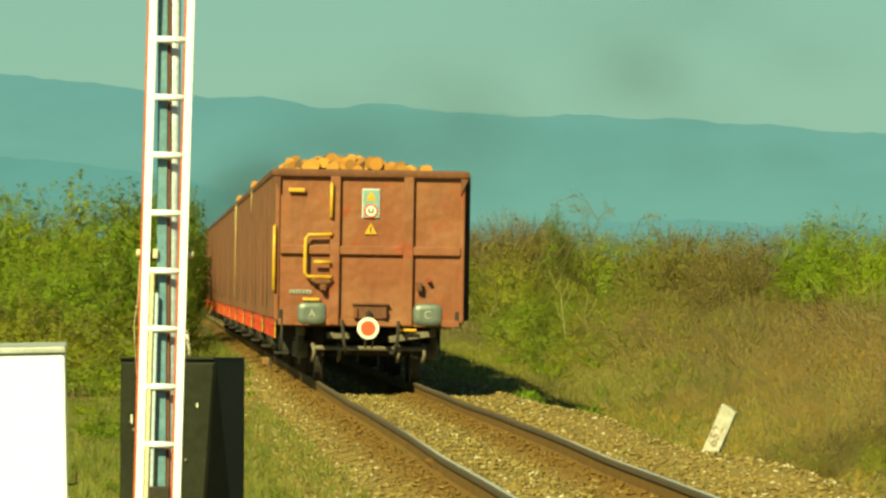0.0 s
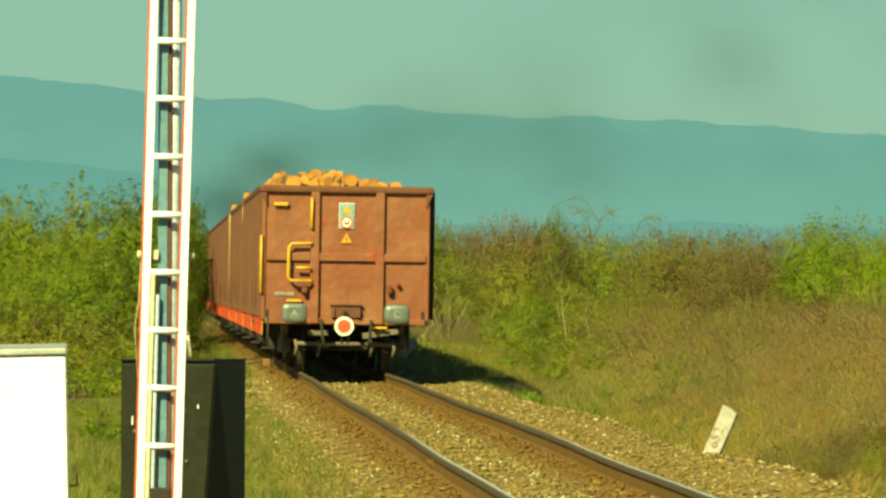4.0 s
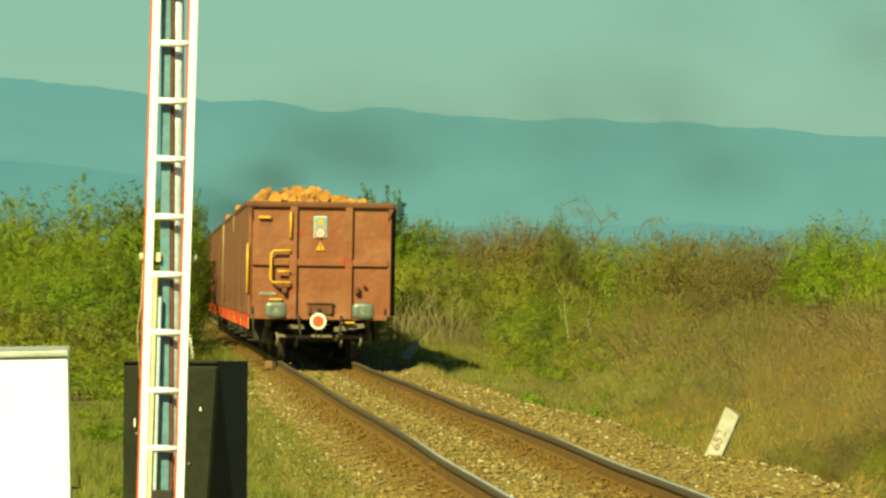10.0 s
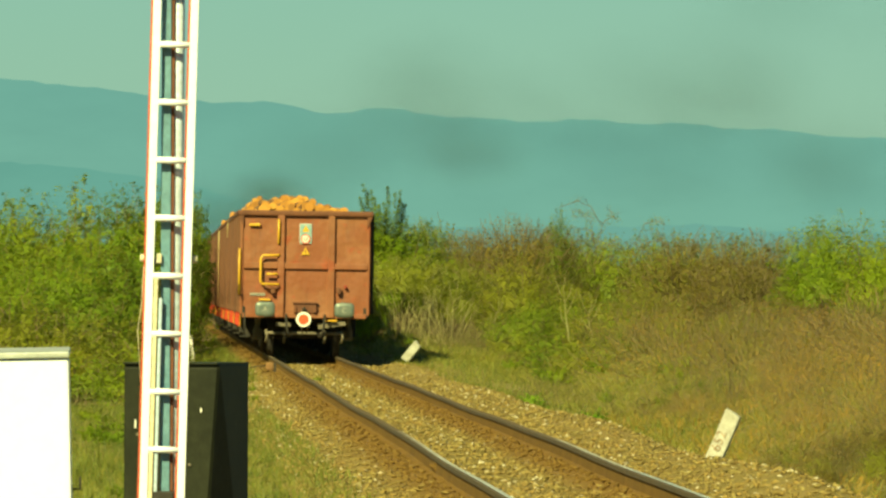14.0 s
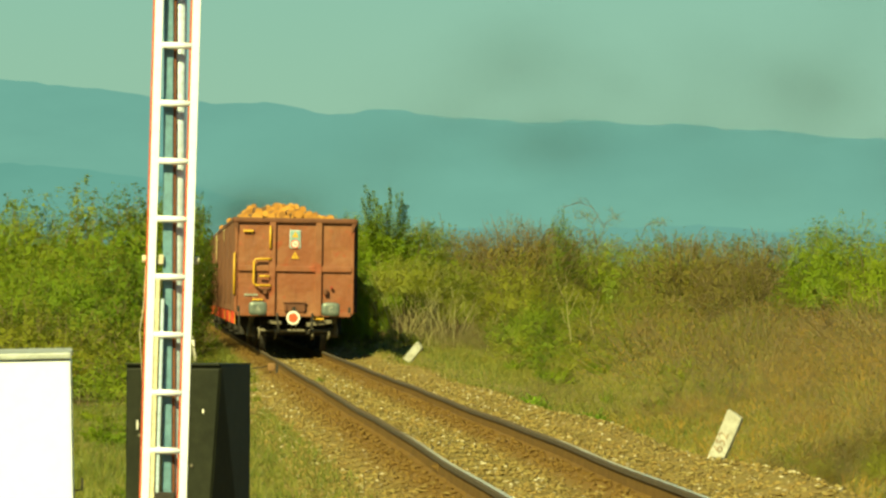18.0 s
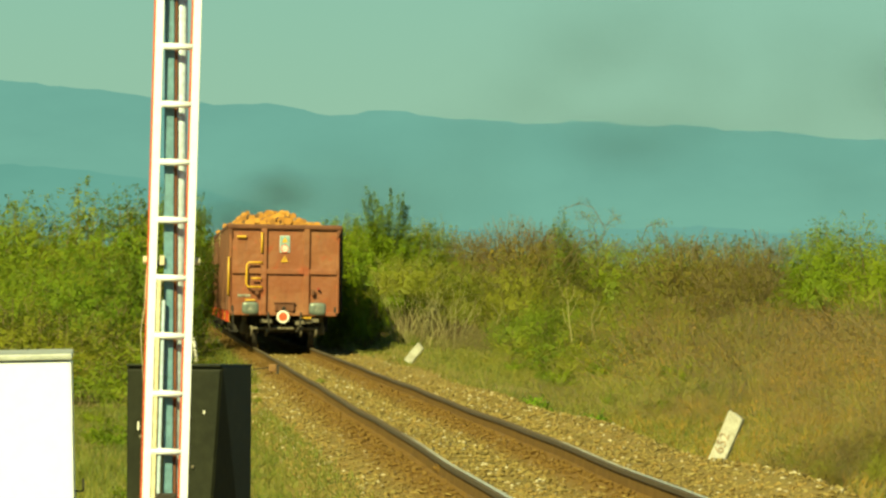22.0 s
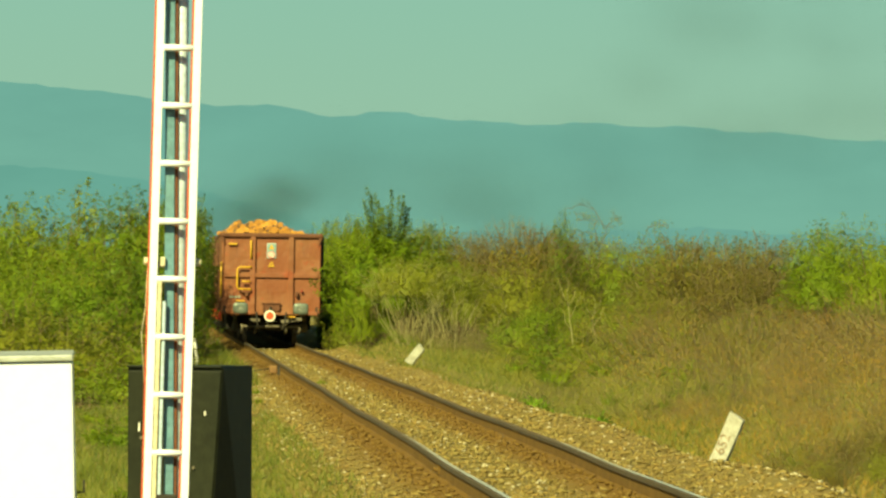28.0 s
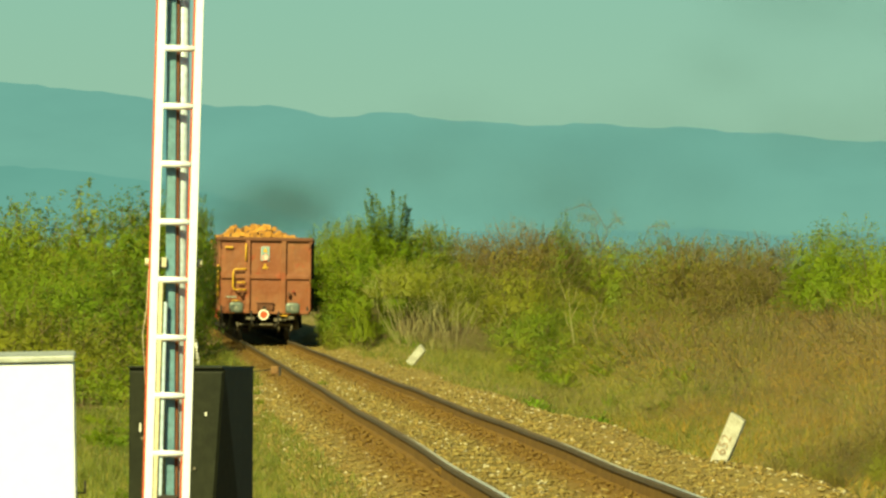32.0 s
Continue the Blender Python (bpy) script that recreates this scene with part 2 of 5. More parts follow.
def bed_build(t, b, out):
    at = coords(t)
    cells = node(t, "ShaderNodeTexVoronoi", Scale=19.0)
    t.links.new(at, cells.inputs["Vector"])
    tone = ramp(t, cells.outputs["Color"], [(0.1, (0.215, 0.165, 0.055)), (0.5, (0.258, 0.198, 0.066)), (0.9, (0.295, 0.235, 0.081))])
    # each cell darkens to its rim: shade between stones, put into the colour
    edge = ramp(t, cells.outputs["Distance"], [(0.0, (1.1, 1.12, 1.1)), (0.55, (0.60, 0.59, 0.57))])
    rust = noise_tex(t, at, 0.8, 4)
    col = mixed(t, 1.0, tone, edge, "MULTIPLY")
    col = mixed(t, ramp(t, rust, [(0.42, (0, 0, 0)), (0.7, (0.6, 0.6, 0.6))]), col, (0.24, 0.158, 0.054))
    col = mixed(t, rust_stripe(t, at), col, (0.165, 0.092, 0.023))
    t.links.new(col, b.inputs["Base Color"])
    b.inputs["Roughness"].default_value = 0.95
    inv = ramp(t, cells.outputs["Distance"], [(0.0, (1, 1, 1)), (0.7, (0, 0, 0))])
    bumped(t, b, inv, 0.5, 0.02)


BED = material("ballast_bed", bed_build)

for dull in (RUST, BED, STONE, GROUND):
    dull.node_tree.nodes["Principled BSDF"].inputs["Specular IOR Level"].default_value = 0.12

LEAF_LUSH = leafy("leaf_lush", [(0.0, (0.155, 0.235, 0.014)), (0.5, (0.215, 0.295, 0.016)), (1.0, (0.275, 0.345, 0.022))])
LEAF_HERB = leafy("leaf_herb", [(0.0, (0.15, 0.30, 0.018)), (0.5, (0.21, 0.37, 0.022)), (1.0, (0.27, 0.43, 0.030))], sparse=0.0)
LEAF_DEEP = leafy("leaf_deep", [(0.0, (0.115, 0.190, 0.014)), (0.5, (0.170, 0.255, 0.018)), (1.0, (0.230, 0.310, 0.024))])
LEAF_GREEN = leafy("leaf_green", [(0.0, (0.120, 0.185, 0.016)), (0.5, (0.185, 0.257, 0.020)), (1.0, (0.265, 0.325, 0.028))])
LEAF_OLIVE = leafy("leaf_olive", [(0.0, (0.155, 0.182, 0.020)), (0.5, (0.230, 0.257, 0.026)), (1.0, (0.315, 0.325, 0.038))])
LEAF_BROWN = leafy("leaf_brown", [(0.0, (0.120, 0.105, 0.020)), (0.5, (0.180, 0.152, 0.028)), (1.0, (0.245, 0.215, 0.038))])
TWIG = worn("twig_bark", (0.11, 0.08, 0.038), (0.17, 0.13, 0.065), 9.0, 0.9, bump=0.4)
TWIG_PALE = worn("pale_stem", (0.26, 0.245, 0.10), (0.36, 0.335, 0.155), 7.0, 0.9, bump=0.3)
GRASS_GREEN = leafy("grass_green", [(0.0, (0.08, 0.115, 0.022)), (0.5, (0.14, 0.17, 0.028)), (1.0, (0.24, 0.21, 0.047))], 0.3)
GRASS_MIX = leafy("grass_mixed", [(0.0, (0.17, 0.190, 0.033)), (0.4, (0.23, 0.240, 0.044)), (0.75, (0.30, 0.28, 0.055)), (1.0, (0.40, 0.33, 0.080))], 0.5)
GRASS_DRY = leafy("grass_dry", [(0.0, (0.25, 0.225, 0.044)), (0.35, (0.43, 0.295, 0.056)), (0.7, (0.61, 0.315, 0.064)), (1.0, (0.66, 0.42, 0.10))], 0.5, clump=0.7, sparse=0.35)


# ---- mesh helpers ----
def part(name, bm, mat, parent=None, label=""):
    """Links a bmesh as one mesh object, under a thing or under a part."""
    me = bpy.data.meshes.new(name)
    bm.to_mesh(me)
    bm.free()
    return mesh_part(name, me, mat, parent, label)


def mesh_part(name, me, mat, parent=None, label=""):
    for m in (mat if isinstance(mat, (list, tuple)) else [mat]):
        if m and len(me.materials) < (len(mat) if isinstance(mat, (list, tuple)) else 1):
            me.materials.append(m)
    ob = new(name, me)
    ob.parent = parent
    if label:
        ob["label"] = label
    return ob


def thing(name, label, category, group="", at=None):
    ob = tagged(new(name), label, category, group)
    ob.empty_display_size = 0.2
    if at is not None:
        ob.matrix_world = at
    return ob


def box(bm, c, s, bevel=0.0, turn=None):
    m = Matrix.Translation(c) @ (turn.to_4x4() if turn else Matrix()) @ Matrix.Diagonal((*s, 1))
    got = bmesh.ops.create_cube(bm, size=1.0, matrix=m)
    if bevel:
        edges = {e for v in got["verts"] for e in v.link_edges}
        bmesh.ops.bevel(bm, geom=list(edges), offset=bevel, segments=2, affect="EDGES", profile=0.6)
    return bm


def boxed(c, s, bevel=0.0, turn=None):
    return box(bmesh.new(), c, s, bevel, turn)


def tube(bm, pts, r, seg=8, cap=True):
    """A tube along points; r is one radius or one for each point."""
    pts = [Vector(p) for p in pts]
    rs = r if isinstance(r, (list, tuple)) else [r] * len(pts)
    rings = []
    for i, p in enumerate(pts):
        d = (pts[min(i + 1, len(pts) - 1)] - pts[max(i - 1, 0)]).normalized()
        u = d.orthogonal().normalized() if i == 0 else (u - d * u.dot(d)).normalized()
        w = d.cross(u)
        rings.append([bm.verts.new(p + (u * math.cos(a) + w * math.sin(a)) * rs[i]) for a in (2 * math.pi * k / seg for k in range(seg))])
    for a, b in zip(rings, rings[1:]):
        for k in range(seg):
            f = bm.faces.new((a[k], a[(k + 1) % seg], b[(k + 1) % seg], b[k]))
            f.smooth = True
    if cap:
        bm.faces.new(rings[0][::-1])
        bm.faces.new(rings[-1])
    return bm


def tubed(pts, r, seg=8):
    return tube(bmesh.new(), pts, r, seg)


def quads(name, verts, per=4):
    """A mesh of separate faces from an array of corners, per corners each."""
    n = len(verts) // per
    me = bpy.data.meshes.new(name)
    me.vertices.add(n * per)
    me.vertices.foreach_set("co", np.asarray(verts, dtype=np.float32).ravel())
    me.loops.add(n * per)
    me.loops.foreach_set("vertex_index", np.arange(n * per, dtype=np.int32))
    me.polygons.add(n)
    me.polygons.foreach_set("loop_start", np.arange(0, n * per, per, dtype=np.int32))
    me.update(calc_edges=True)
    return me


def smooth_noise(x, y, seed=0.0):
    return (np.sin(x * 1.7 + seed) * np.cos(y * 1.3 - seed * 2) + 0.6 * np.sin(x * 3.9 - y * 2.7 + seed * 3) + 0.35 * np.sin(x * 8.3 + y * 6.1 + seed)) / 1.95


# ---- the large structure ----
def ground_z(x, y):
    """Height of the field beside the ballast."""
    dx = np.asarray(x) - TRACK_X
    z = -0.45 - 0.10 * np.tanh((np.abs(dx) - 2.5) / 1.5)
    z = z + 0.05 * smooth_noise(np.asarray(x) * 0.35, np.asarray(y) * 0.06, 1.3) * np.clip(np.abs(dx) - 2.0, 0, 1)
    # a low bank lies to the right of the line
    s = np.clip((dx - 2.9) / 5.5, 0, 1)
    bank = 1.15 * s * s * (3 - 2 * s) * np.exp(-((np.asarray(y) - 145.0) / 95.0) ** 2)
    # further on the cutting's side begins close to the track
    f = np.clip((dx - 2.15) / 0.85, 0, 1)
    rise = np.interp(y, [134, 146, 157, 176, 193, 223], [0.0, 0.12, 0.28, 0.42, 0.50, 0.62])
    return z + np.maximum(bank, rise * f * f * (3 - 2 * f))


def sheet(name, xs, ys, height, mat, label, kind="structure"):
    X, Y = np.meshgrid(xs, ys)
    Z = height(X, Y)
    n = len(xs)
    verts = np.stack([X, Y, Z], -1).reshape(-1, 3).tolist()
    faces = [(j * n + i, j * n + i + 1, (j + 1) * n + i + 1, (j + 1) * n + i) for j in range(len(ys) - 1) for i in range(n - 1)]
    me = bpy.data.meshes.new(name)
    me.from_pydata(verts, [], faces)
    me.polygons.foreach_set("use_smooth", [True] * len(faces))
    ob = mesh_part(name, me, mat)
    return tagged(ob, label, name, kind=kind)


xs = np.concatenate([[-4600, -1500, -400, -120, -50, -25, -14], np.arange(-8, 20.01, 0.5), [24, 30, 45, 80, 160, 400, 1500, 4600]])
ys = np.concatenate([[-4600, -1200, -300, -80], np.arange(-20, 340, 2.5), [360, 420, 520, 700, 1000, 1600, 2600, 4700]])
sheet("ground", xs, ys, ground_z, GROUND, "uneven field ground with dry and green grass")


def bed_z(X, Y):
    dx = X - TRACK_X
    base = np.interp(dx, [-2.5, -1.75, -1.15, -0.9, -0.6, -0.4, 0.4, 0.6, 0.9, 1.15, 2.05, 2.45, 3.2], [-0.62, -0.29, -0.19, -0.15, -0.15, -0.19, -0.19, -0.15, -0.15, -0.19, -0.20, -0.29, -0.68])
    # a sandy ridge along the far shoulder
    base = base + np.interp(Y, [40, 70, 110, 140, 180], [0.14, 0.14, 0.10, 0.08, 0.17]) * np.exp(-((dx - 2.22) / 0.36) ** 2) * (1 + 0.4 * np.sin(Y / 5.0))
    return base + 0.018 * smooth_noise(X * 3.1, Y * 2.3, 0.4) + 0.012 * smooth_noise(X * 8.3, Y * 7.7, 2.4)


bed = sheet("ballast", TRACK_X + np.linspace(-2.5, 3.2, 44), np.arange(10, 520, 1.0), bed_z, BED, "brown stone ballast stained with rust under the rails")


def rail_lean(y):
    """The worn line's small dips and kinks: sideways and upwards."""
    side = 0.012 * np.sin(y / 7.1 + 1.0)
    up = 0.007 * np.sin(y / 6.2 + 0.4) + 0.004 * np.sin(y / 2.6 + 2.0) + 0.008
    return side, up


def rail(x, label):
    half = [(0.072, -0.19), (0.072, -0.168), (0.026, -0.150), (0.019, -0.056), (0.036, -0.046), (0.036, -0.010), (0.019, 0.0)]
    ring = half + [(-a, b) for a, b in half[::-1]]
    ys_ = np.concatenate([np.arange(16, 150, 0.5), np.arange(150, 520, 2.0)])
    verts, faces, tops = [], [], []
    for y in ys_:
        s, u = rail_lean(y)
        verts += [(x + a + s, y, b + u) for a, b in ring]
    k = len(ring)
    for j in range(len(ys_) - 1):
        for i in range(k):
            faces.append((j * k + i, j * k + (i + 1) % k, (j + 1) * k + (i + 1) % k, (j + 1) * k + i))
            tops.append(1 if i == 6 else 2 if i in (4, 5, 7, 8) else 0)
    ob = thing("rail", label, "rail", "rails of the track")
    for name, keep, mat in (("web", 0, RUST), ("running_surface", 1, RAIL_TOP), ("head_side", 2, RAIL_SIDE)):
        me = bpy.data.meshes.new(name)
        me.from_pydata(verts, [], [f for f, top in zip(faces, tops) if top == keep])
        bm = bmesh.new()
        bm.from_mesh(me)
        bmesh.ops.delete(bm, geom=[v for v in bm.verts if not v.link_faces], context="VERTS")
        bmesh.ops.recalc_face_normals(bm, faces=bm.faces)
        bm.to_mesh(me)
        bm.free()
        mesh_part(name, me, mat, ob)
    return ob


near_rail = rail(TRACK_X - 0.735, "rusty steel rail with a polished head on ballast")
for joint_side in (-1, 1):
    jx, jup = TRACK_X - 0.735 + 0.012 * math.sin(74.0 / 7.1 + 1.0) + joint_side * 0.026, float(rail_lean(74.0)[1])
    plate = part("fish_plate", boxed((jx, 74.0, jup - 0.098), (0.022, 0.70, 0.075), 0.006), RUST, near_rail)
    for by in (-0.26, -0.09, 0.09, 0.26):
        part("bolt", tubed([(jx, 74.0 + by, jup - 0.098), (jx + joint_side * 0.032, 74.0 + by, jup - 0.098)], 0.015, 6), RUST, plate)
rail(TRACK_X + 0.753, "rusty steel rail with a polished head on ballast")


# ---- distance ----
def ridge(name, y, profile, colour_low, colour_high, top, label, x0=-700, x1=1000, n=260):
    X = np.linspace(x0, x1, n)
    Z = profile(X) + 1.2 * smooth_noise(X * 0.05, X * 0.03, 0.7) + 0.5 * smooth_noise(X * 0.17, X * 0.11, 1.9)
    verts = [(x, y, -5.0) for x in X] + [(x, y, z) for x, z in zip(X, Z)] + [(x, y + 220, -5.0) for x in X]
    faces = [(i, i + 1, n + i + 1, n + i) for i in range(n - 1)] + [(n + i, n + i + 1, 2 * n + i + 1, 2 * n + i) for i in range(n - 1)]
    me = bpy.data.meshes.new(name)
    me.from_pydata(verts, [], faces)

    # distance haze is put into a self-glowing colour, a little paler at the foot
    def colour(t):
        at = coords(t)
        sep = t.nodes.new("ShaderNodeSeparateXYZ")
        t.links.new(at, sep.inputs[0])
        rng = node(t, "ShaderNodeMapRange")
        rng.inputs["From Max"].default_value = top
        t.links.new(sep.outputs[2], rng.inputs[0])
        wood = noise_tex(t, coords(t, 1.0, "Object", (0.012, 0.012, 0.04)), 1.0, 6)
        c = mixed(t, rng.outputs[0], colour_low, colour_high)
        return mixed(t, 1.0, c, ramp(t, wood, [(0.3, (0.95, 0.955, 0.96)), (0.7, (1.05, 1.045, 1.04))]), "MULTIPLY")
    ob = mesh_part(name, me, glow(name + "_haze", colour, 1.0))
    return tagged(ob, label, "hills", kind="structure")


def hump(x, c, w):
    return np.exp(-((x - c) / w) ** 2)


FAR = 4200.0
PX = FAR / 14476.0


def far_profile(X):
    u = X / PX + 264.0
    down = 138.0 + 0.0636 * u - 8 * hump(u, -60, 160) + 11 * hump(u, 330, 120) + 17 * hump(u, 575, 70) + 11 * hump(u, 800, 90) + 6 * hump(u, 930, 60) - 4 * hump(u, 1320, 130)
    return EYE.z + (499.9 + 0.0155 * (u - 264) - down) * PX


def near_profile(X):
    u = X / PX * (FAR / 3600.0) + 264.0
    down = 283.0 + 0.00030 * np.clip(u + 20, 0, 3000) ** 2 * 1.0 + 4 * hump(u, 180, 60)
    return EYE.z + (499.9 - np.minimum(down, 470)) * PX * 3600 / FAR


def low_profile(X):
    u = X / PX * (FAR / 3200.0) + 264.0
    down = 402 - 14 * hump(u, 1180, 140) - 6 * hump(u, 1450, 90)
    return EYE.z + (515 - down) * PX * 3200 / FAR


def sky_colour(t):
    at = coords(t)
    sep = t.nodes.new("ShaderNodeSeparateXYZ")
    t.links.new(at, sep.inputs[0])
    rng = node(t, "ShaderNodeMapRange")
    rng.inputs["From Min"].default_value, rng.inputs["From Max"].default_value = 60.0, 170.0
    t.links.new(sep.outputs[2], rng.inputs[0])
    return mixed(t, rng.outputs[0], (0.158, 0.252, 0.188), (0.140, 0.250, 0.200))


# a glowing panel added for the hazy sky just above the ridge
me = bpy.data.meshes.new("sky_backdrop")
me.from_pydata([(-900, 4650, -10), (1300, 4650, -10), (1300, 4650, 420), (-900, 4650, 420)], [], [(0, 1, 2, 3)])
tagged(mesh_part("sky_backdrop", me, glow("hazy_sky", sky_colour, 1.0)), "pale blue-green hazy sky", "sky", kind="structure")
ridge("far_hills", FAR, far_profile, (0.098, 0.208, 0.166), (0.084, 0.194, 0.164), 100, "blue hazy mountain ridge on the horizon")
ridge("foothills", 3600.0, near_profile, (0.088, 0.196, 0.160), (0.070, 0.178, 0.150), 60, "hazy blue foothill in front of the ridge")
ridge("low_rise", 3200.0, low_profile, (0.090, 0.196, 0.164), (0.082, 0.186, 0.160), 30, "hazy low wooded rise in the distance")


# ---- plants ----
def unit(v):
    return v / np.maximum(np.linalg.norm(v, axis=-1, keepdims=True), 1e-6)


def leaf_faces(rng, centres, size, hay=False):
    """Small pointed leaves round the centres, facing outwards and up; or, for hay, upright stalks."""
    n = len(centres)
    if hay:
        d = unit(rng.normal(size=(n, 3)) * 0.4 + [0, 0, 0.9])
        s = unit(np.cross(d, rng.normal(size=(n, 3))))
        ln, w = size * rng.uniform(0.6, 2.0, (n, 1)), size * rng.uniform(0.16, 0.30, (n, 1))
    else:
        face = unit(unit(centres - centres.mean(0)) * 0.9 + rng.normal(size=(n, 3)) * 0.5 + [0, 0, 0.3])
        d = unit(np.cross(face, rng.normal(size=(n, 3))))
        s = np.cross(face, d)
        ln = size * rng.uniform(0.7, 1.5, (n, 1)) * np.where(rng.uniform(size=(n, 1)) < 0.14, 1.8, 1.0)
        w = ln * rng.uniform(0.36, 0.55, (n, 1))
    return np.stack([centres + s * w * 0.8 - d * ln * 0.2, centres - d * ln * 0.5 - s * w, centres + d * ln * 0.6], 1).reshape(-1, 3)


def leaf_mesh(rng, pos, hearts, size, hay=False, soft=0.82):
    """Leaves that shade together as rounded sprays about their hearts."""
    tri = leaf_faces(rng, pos, size, hay).reshape(-1, 3, 3)
    own = unit(np.cross(tri[:, 1] - tri[:, 0], tri[:, 2] - tri[:, 0]))
    spray = unit(unit(pos - hearts) + 0.6 * unit(pos - pos.mean(0)) + [0, 0, 0.35])
    turn = (own * spray).sum(1) < 0
    tri[turn] = tri[turn][:, [1, 0, 2]]
    own[turn] *= -1
    me = quads("leaves", tri.reshape(-1, 3), 3)
    me.polygons.foreach_set("use_smooth", [True] * len(tri))
    me.normals_split_custom_set_from_vertices(np.repeat(unit(own * (1 - soft) + spray * soft), 3, axis=0).tolist())
    return me


def bush_parts(seed, height, radius, leaves, size, stems, bare=0.06, shoots=150, reach=0.26, up=0.75, loose=0.05, spires=(), stem_r=0.022, twig=0.0035, hay=False, fan=0.0):
    """The stems' bmesh and the leaves' mesh of a shrub of that height: stems from one foot, which end in many leafy shoots."""
    rng = np.random.default_rng(seed)
    bm = bmesh.new()
    heart = np.array([0, 0, height * (bare + (1 - bare) * 0.36)])
    span = np.array([radius, radius, height * (1 - bare) * 0.60])
    # the shoots spring from an uneven, lumpy shell
    u = unit(rng.normal(size=(shoots, 3)))
    u[:, 2] = np.abs(u[:, 2]) * 1.15 - 0.42
    u = unit(u)
    lumps = unit(rng.normal(size=(9, 3)) + [0, 0, 0.3])
    bulge = 0.74 + 0.34 * np.max(np.clip((u[:, None] * lumps[None]).sum(2) - 0.55, 0, 1) / 0.45, axis=1)
    root = heart + u * span * (rng.uniform(0.12, 0.86, (shoots, 1)) ** 0.55) * bulge[:, None]
    way = unit(u * [0.9, 0.9, 0.4] + [0, 0, up] + rng.normal(size=(shoots, 3)) * 0.28)
    long = height * reach * rng.uniform(0.45, 1.25, shoots) * np.where(rng.uniform(size=shoots) < 0.05, 1.4, 1.0)
    for x, y, z0, z1, lean in spires:
        k = int(rng.integers(shoots))
        root[k], way[k], long[k] = (x * radius, y * radius, z0 * height), unit(np.array([lean, 0.0, 1.0])), (z1 - z0) * height
    high = np.flatnonzero((root[:, 2] > fan * height) & (np.hypot(root[:, 0], root[:, 1]) > fan * radius))
    for k in range(stems):
        p3 = root[high[int(rng.integers(len(high)))]]
        a = math.atan2(p3[1], p3[0])
        p0 = np.array([math.cos(a), math.sin(a), 0.0]) * radius * (0.06 if fan else 0.22) - [0, 0, 0.1]
        mid = p0 * 0.5 + p3 * 0.5 + rng.normal(size=3) * [0.10, 0.10, 0.06] * radius
        mid[:2] *= 1.0 if fan else 0.8
        tube(bm, [p0, p0 * 0.45 + mid * 0.55, mid, mid * 0.45 + p3 * 0.55, p3], [stem_r * 1.2, stem_r, stem_r * 0.8, stem_r * 0.6, stem_r * 0.3], 4, False)
    for k in range(shoots):
        p, q = root[k], root[k] + way[k] * long[k] * 1.04
        s = unit(np.cross(way[k], rng.normal(size=3))) * twig
        bm.faces.new([bm.verts.new(c) for c in (p - s, p + s, q + s * 0.35, q - s * 0.35)])
    share = np.minimum(long, height * reach * 5.0) ** 1.15 * rng.uniform(0.5, 1.5, shoots)
    pick = rng.choice(shoots, leaves, p=share / share.sum())
    f = rng.uniform(0, 1, (leaves, 1)) ** 0.85
    off = np.clip(rng.normal(size=(leaves, 3)), -1.8, 1.8) * loose * height / 3.0 * (1.25 - f)
    pos = root[pick] + way[pick] * long[pick][:, None] * f + off
    pos[:, 2] = np.maximum(pos[:, 2], 0.04)
    hearts = root[pick] * [0.82, 0.82, 0.94]
    # leaves on a long upright shoot look away from the shoot itself
    axis = root[pick] + way[pick] * long[pick][:, None] * (f * 0.96)
    upright = (long[pick] > height * reach * 2.6)[:, None]
    hearts = np.where(upright, axis, hearts)
    pos = np.where(upright, pos - off * 0.35, pos)
    # broader sprays fill the inside of the crown
    m = leaves // 6
    way_in = rng.integers(0, shoots, m)
    inner = heart + (root[way_in] - heart) * rng.uniform(0.6, 1.08, (m, 1)) + rng.normal(size=(m, 3)) * 0.03 * height
    inner[:, 2] = np.maximum(inner[:, 2], 0.06)
    big = np.concatenate([np.full(leaves, size), np.full(m, size * 1.5)])[:, None]
    return bm, leaf_mesh(rng, np.concatenate([pos, inner]), np.concatenate([hearts, inner * [0.7, 0.7, 0.9]]), big, hay, 0.95)


def shrub(seed, name, height, radius, leaves, size, stems, leaf, wood, label, **more):
    ob = thing(name, label, "shrub")
    bm, me = bush_parts(seed, height, radius, leaves, size, stems, **more)
    tagged(part("branchwork", bm, wood, ob), kind="stuff")
    mesh_part("crown", me, leaf, ob)
    # the height at which the crown still looks closed
    z = np.empty(len(me.vertices) * 3, dtype=np.float32)
    me.vertices.foreach_get("co", z)
    CLOSED[ob.name] = float(np.percentile(z[2::3], 97.5))
    return ob


CLOSED = {}
LUSH = [shrub(11 + k, "shrub", 3.0, 1.3, 8800, 0.041, 9, LEAF_LUSH, TWIG, "dense bright green shrub in young leaf", shoots=480, reach=0.10, loose=0.085) for k in range(3)]
BRIGHT = [shrub(16 + k, "shrub", 3.0, 1.3, 13500, 0.032, 9, LEAF_LUSH, TWIG, "dense bright green shrub in young leaf", shoots=420, reach=0.11, loose=0.10) for k in range(2)]
GREEN = [shrub(21 + k, "shrub", 3.0, 1.3, 7800, 0.040, 8, LEAF_GREEN, TWIG, "dense mid-green shrub beside the railway", shoots=420, reach=0.10, loose=0.08) for k in range(3)]
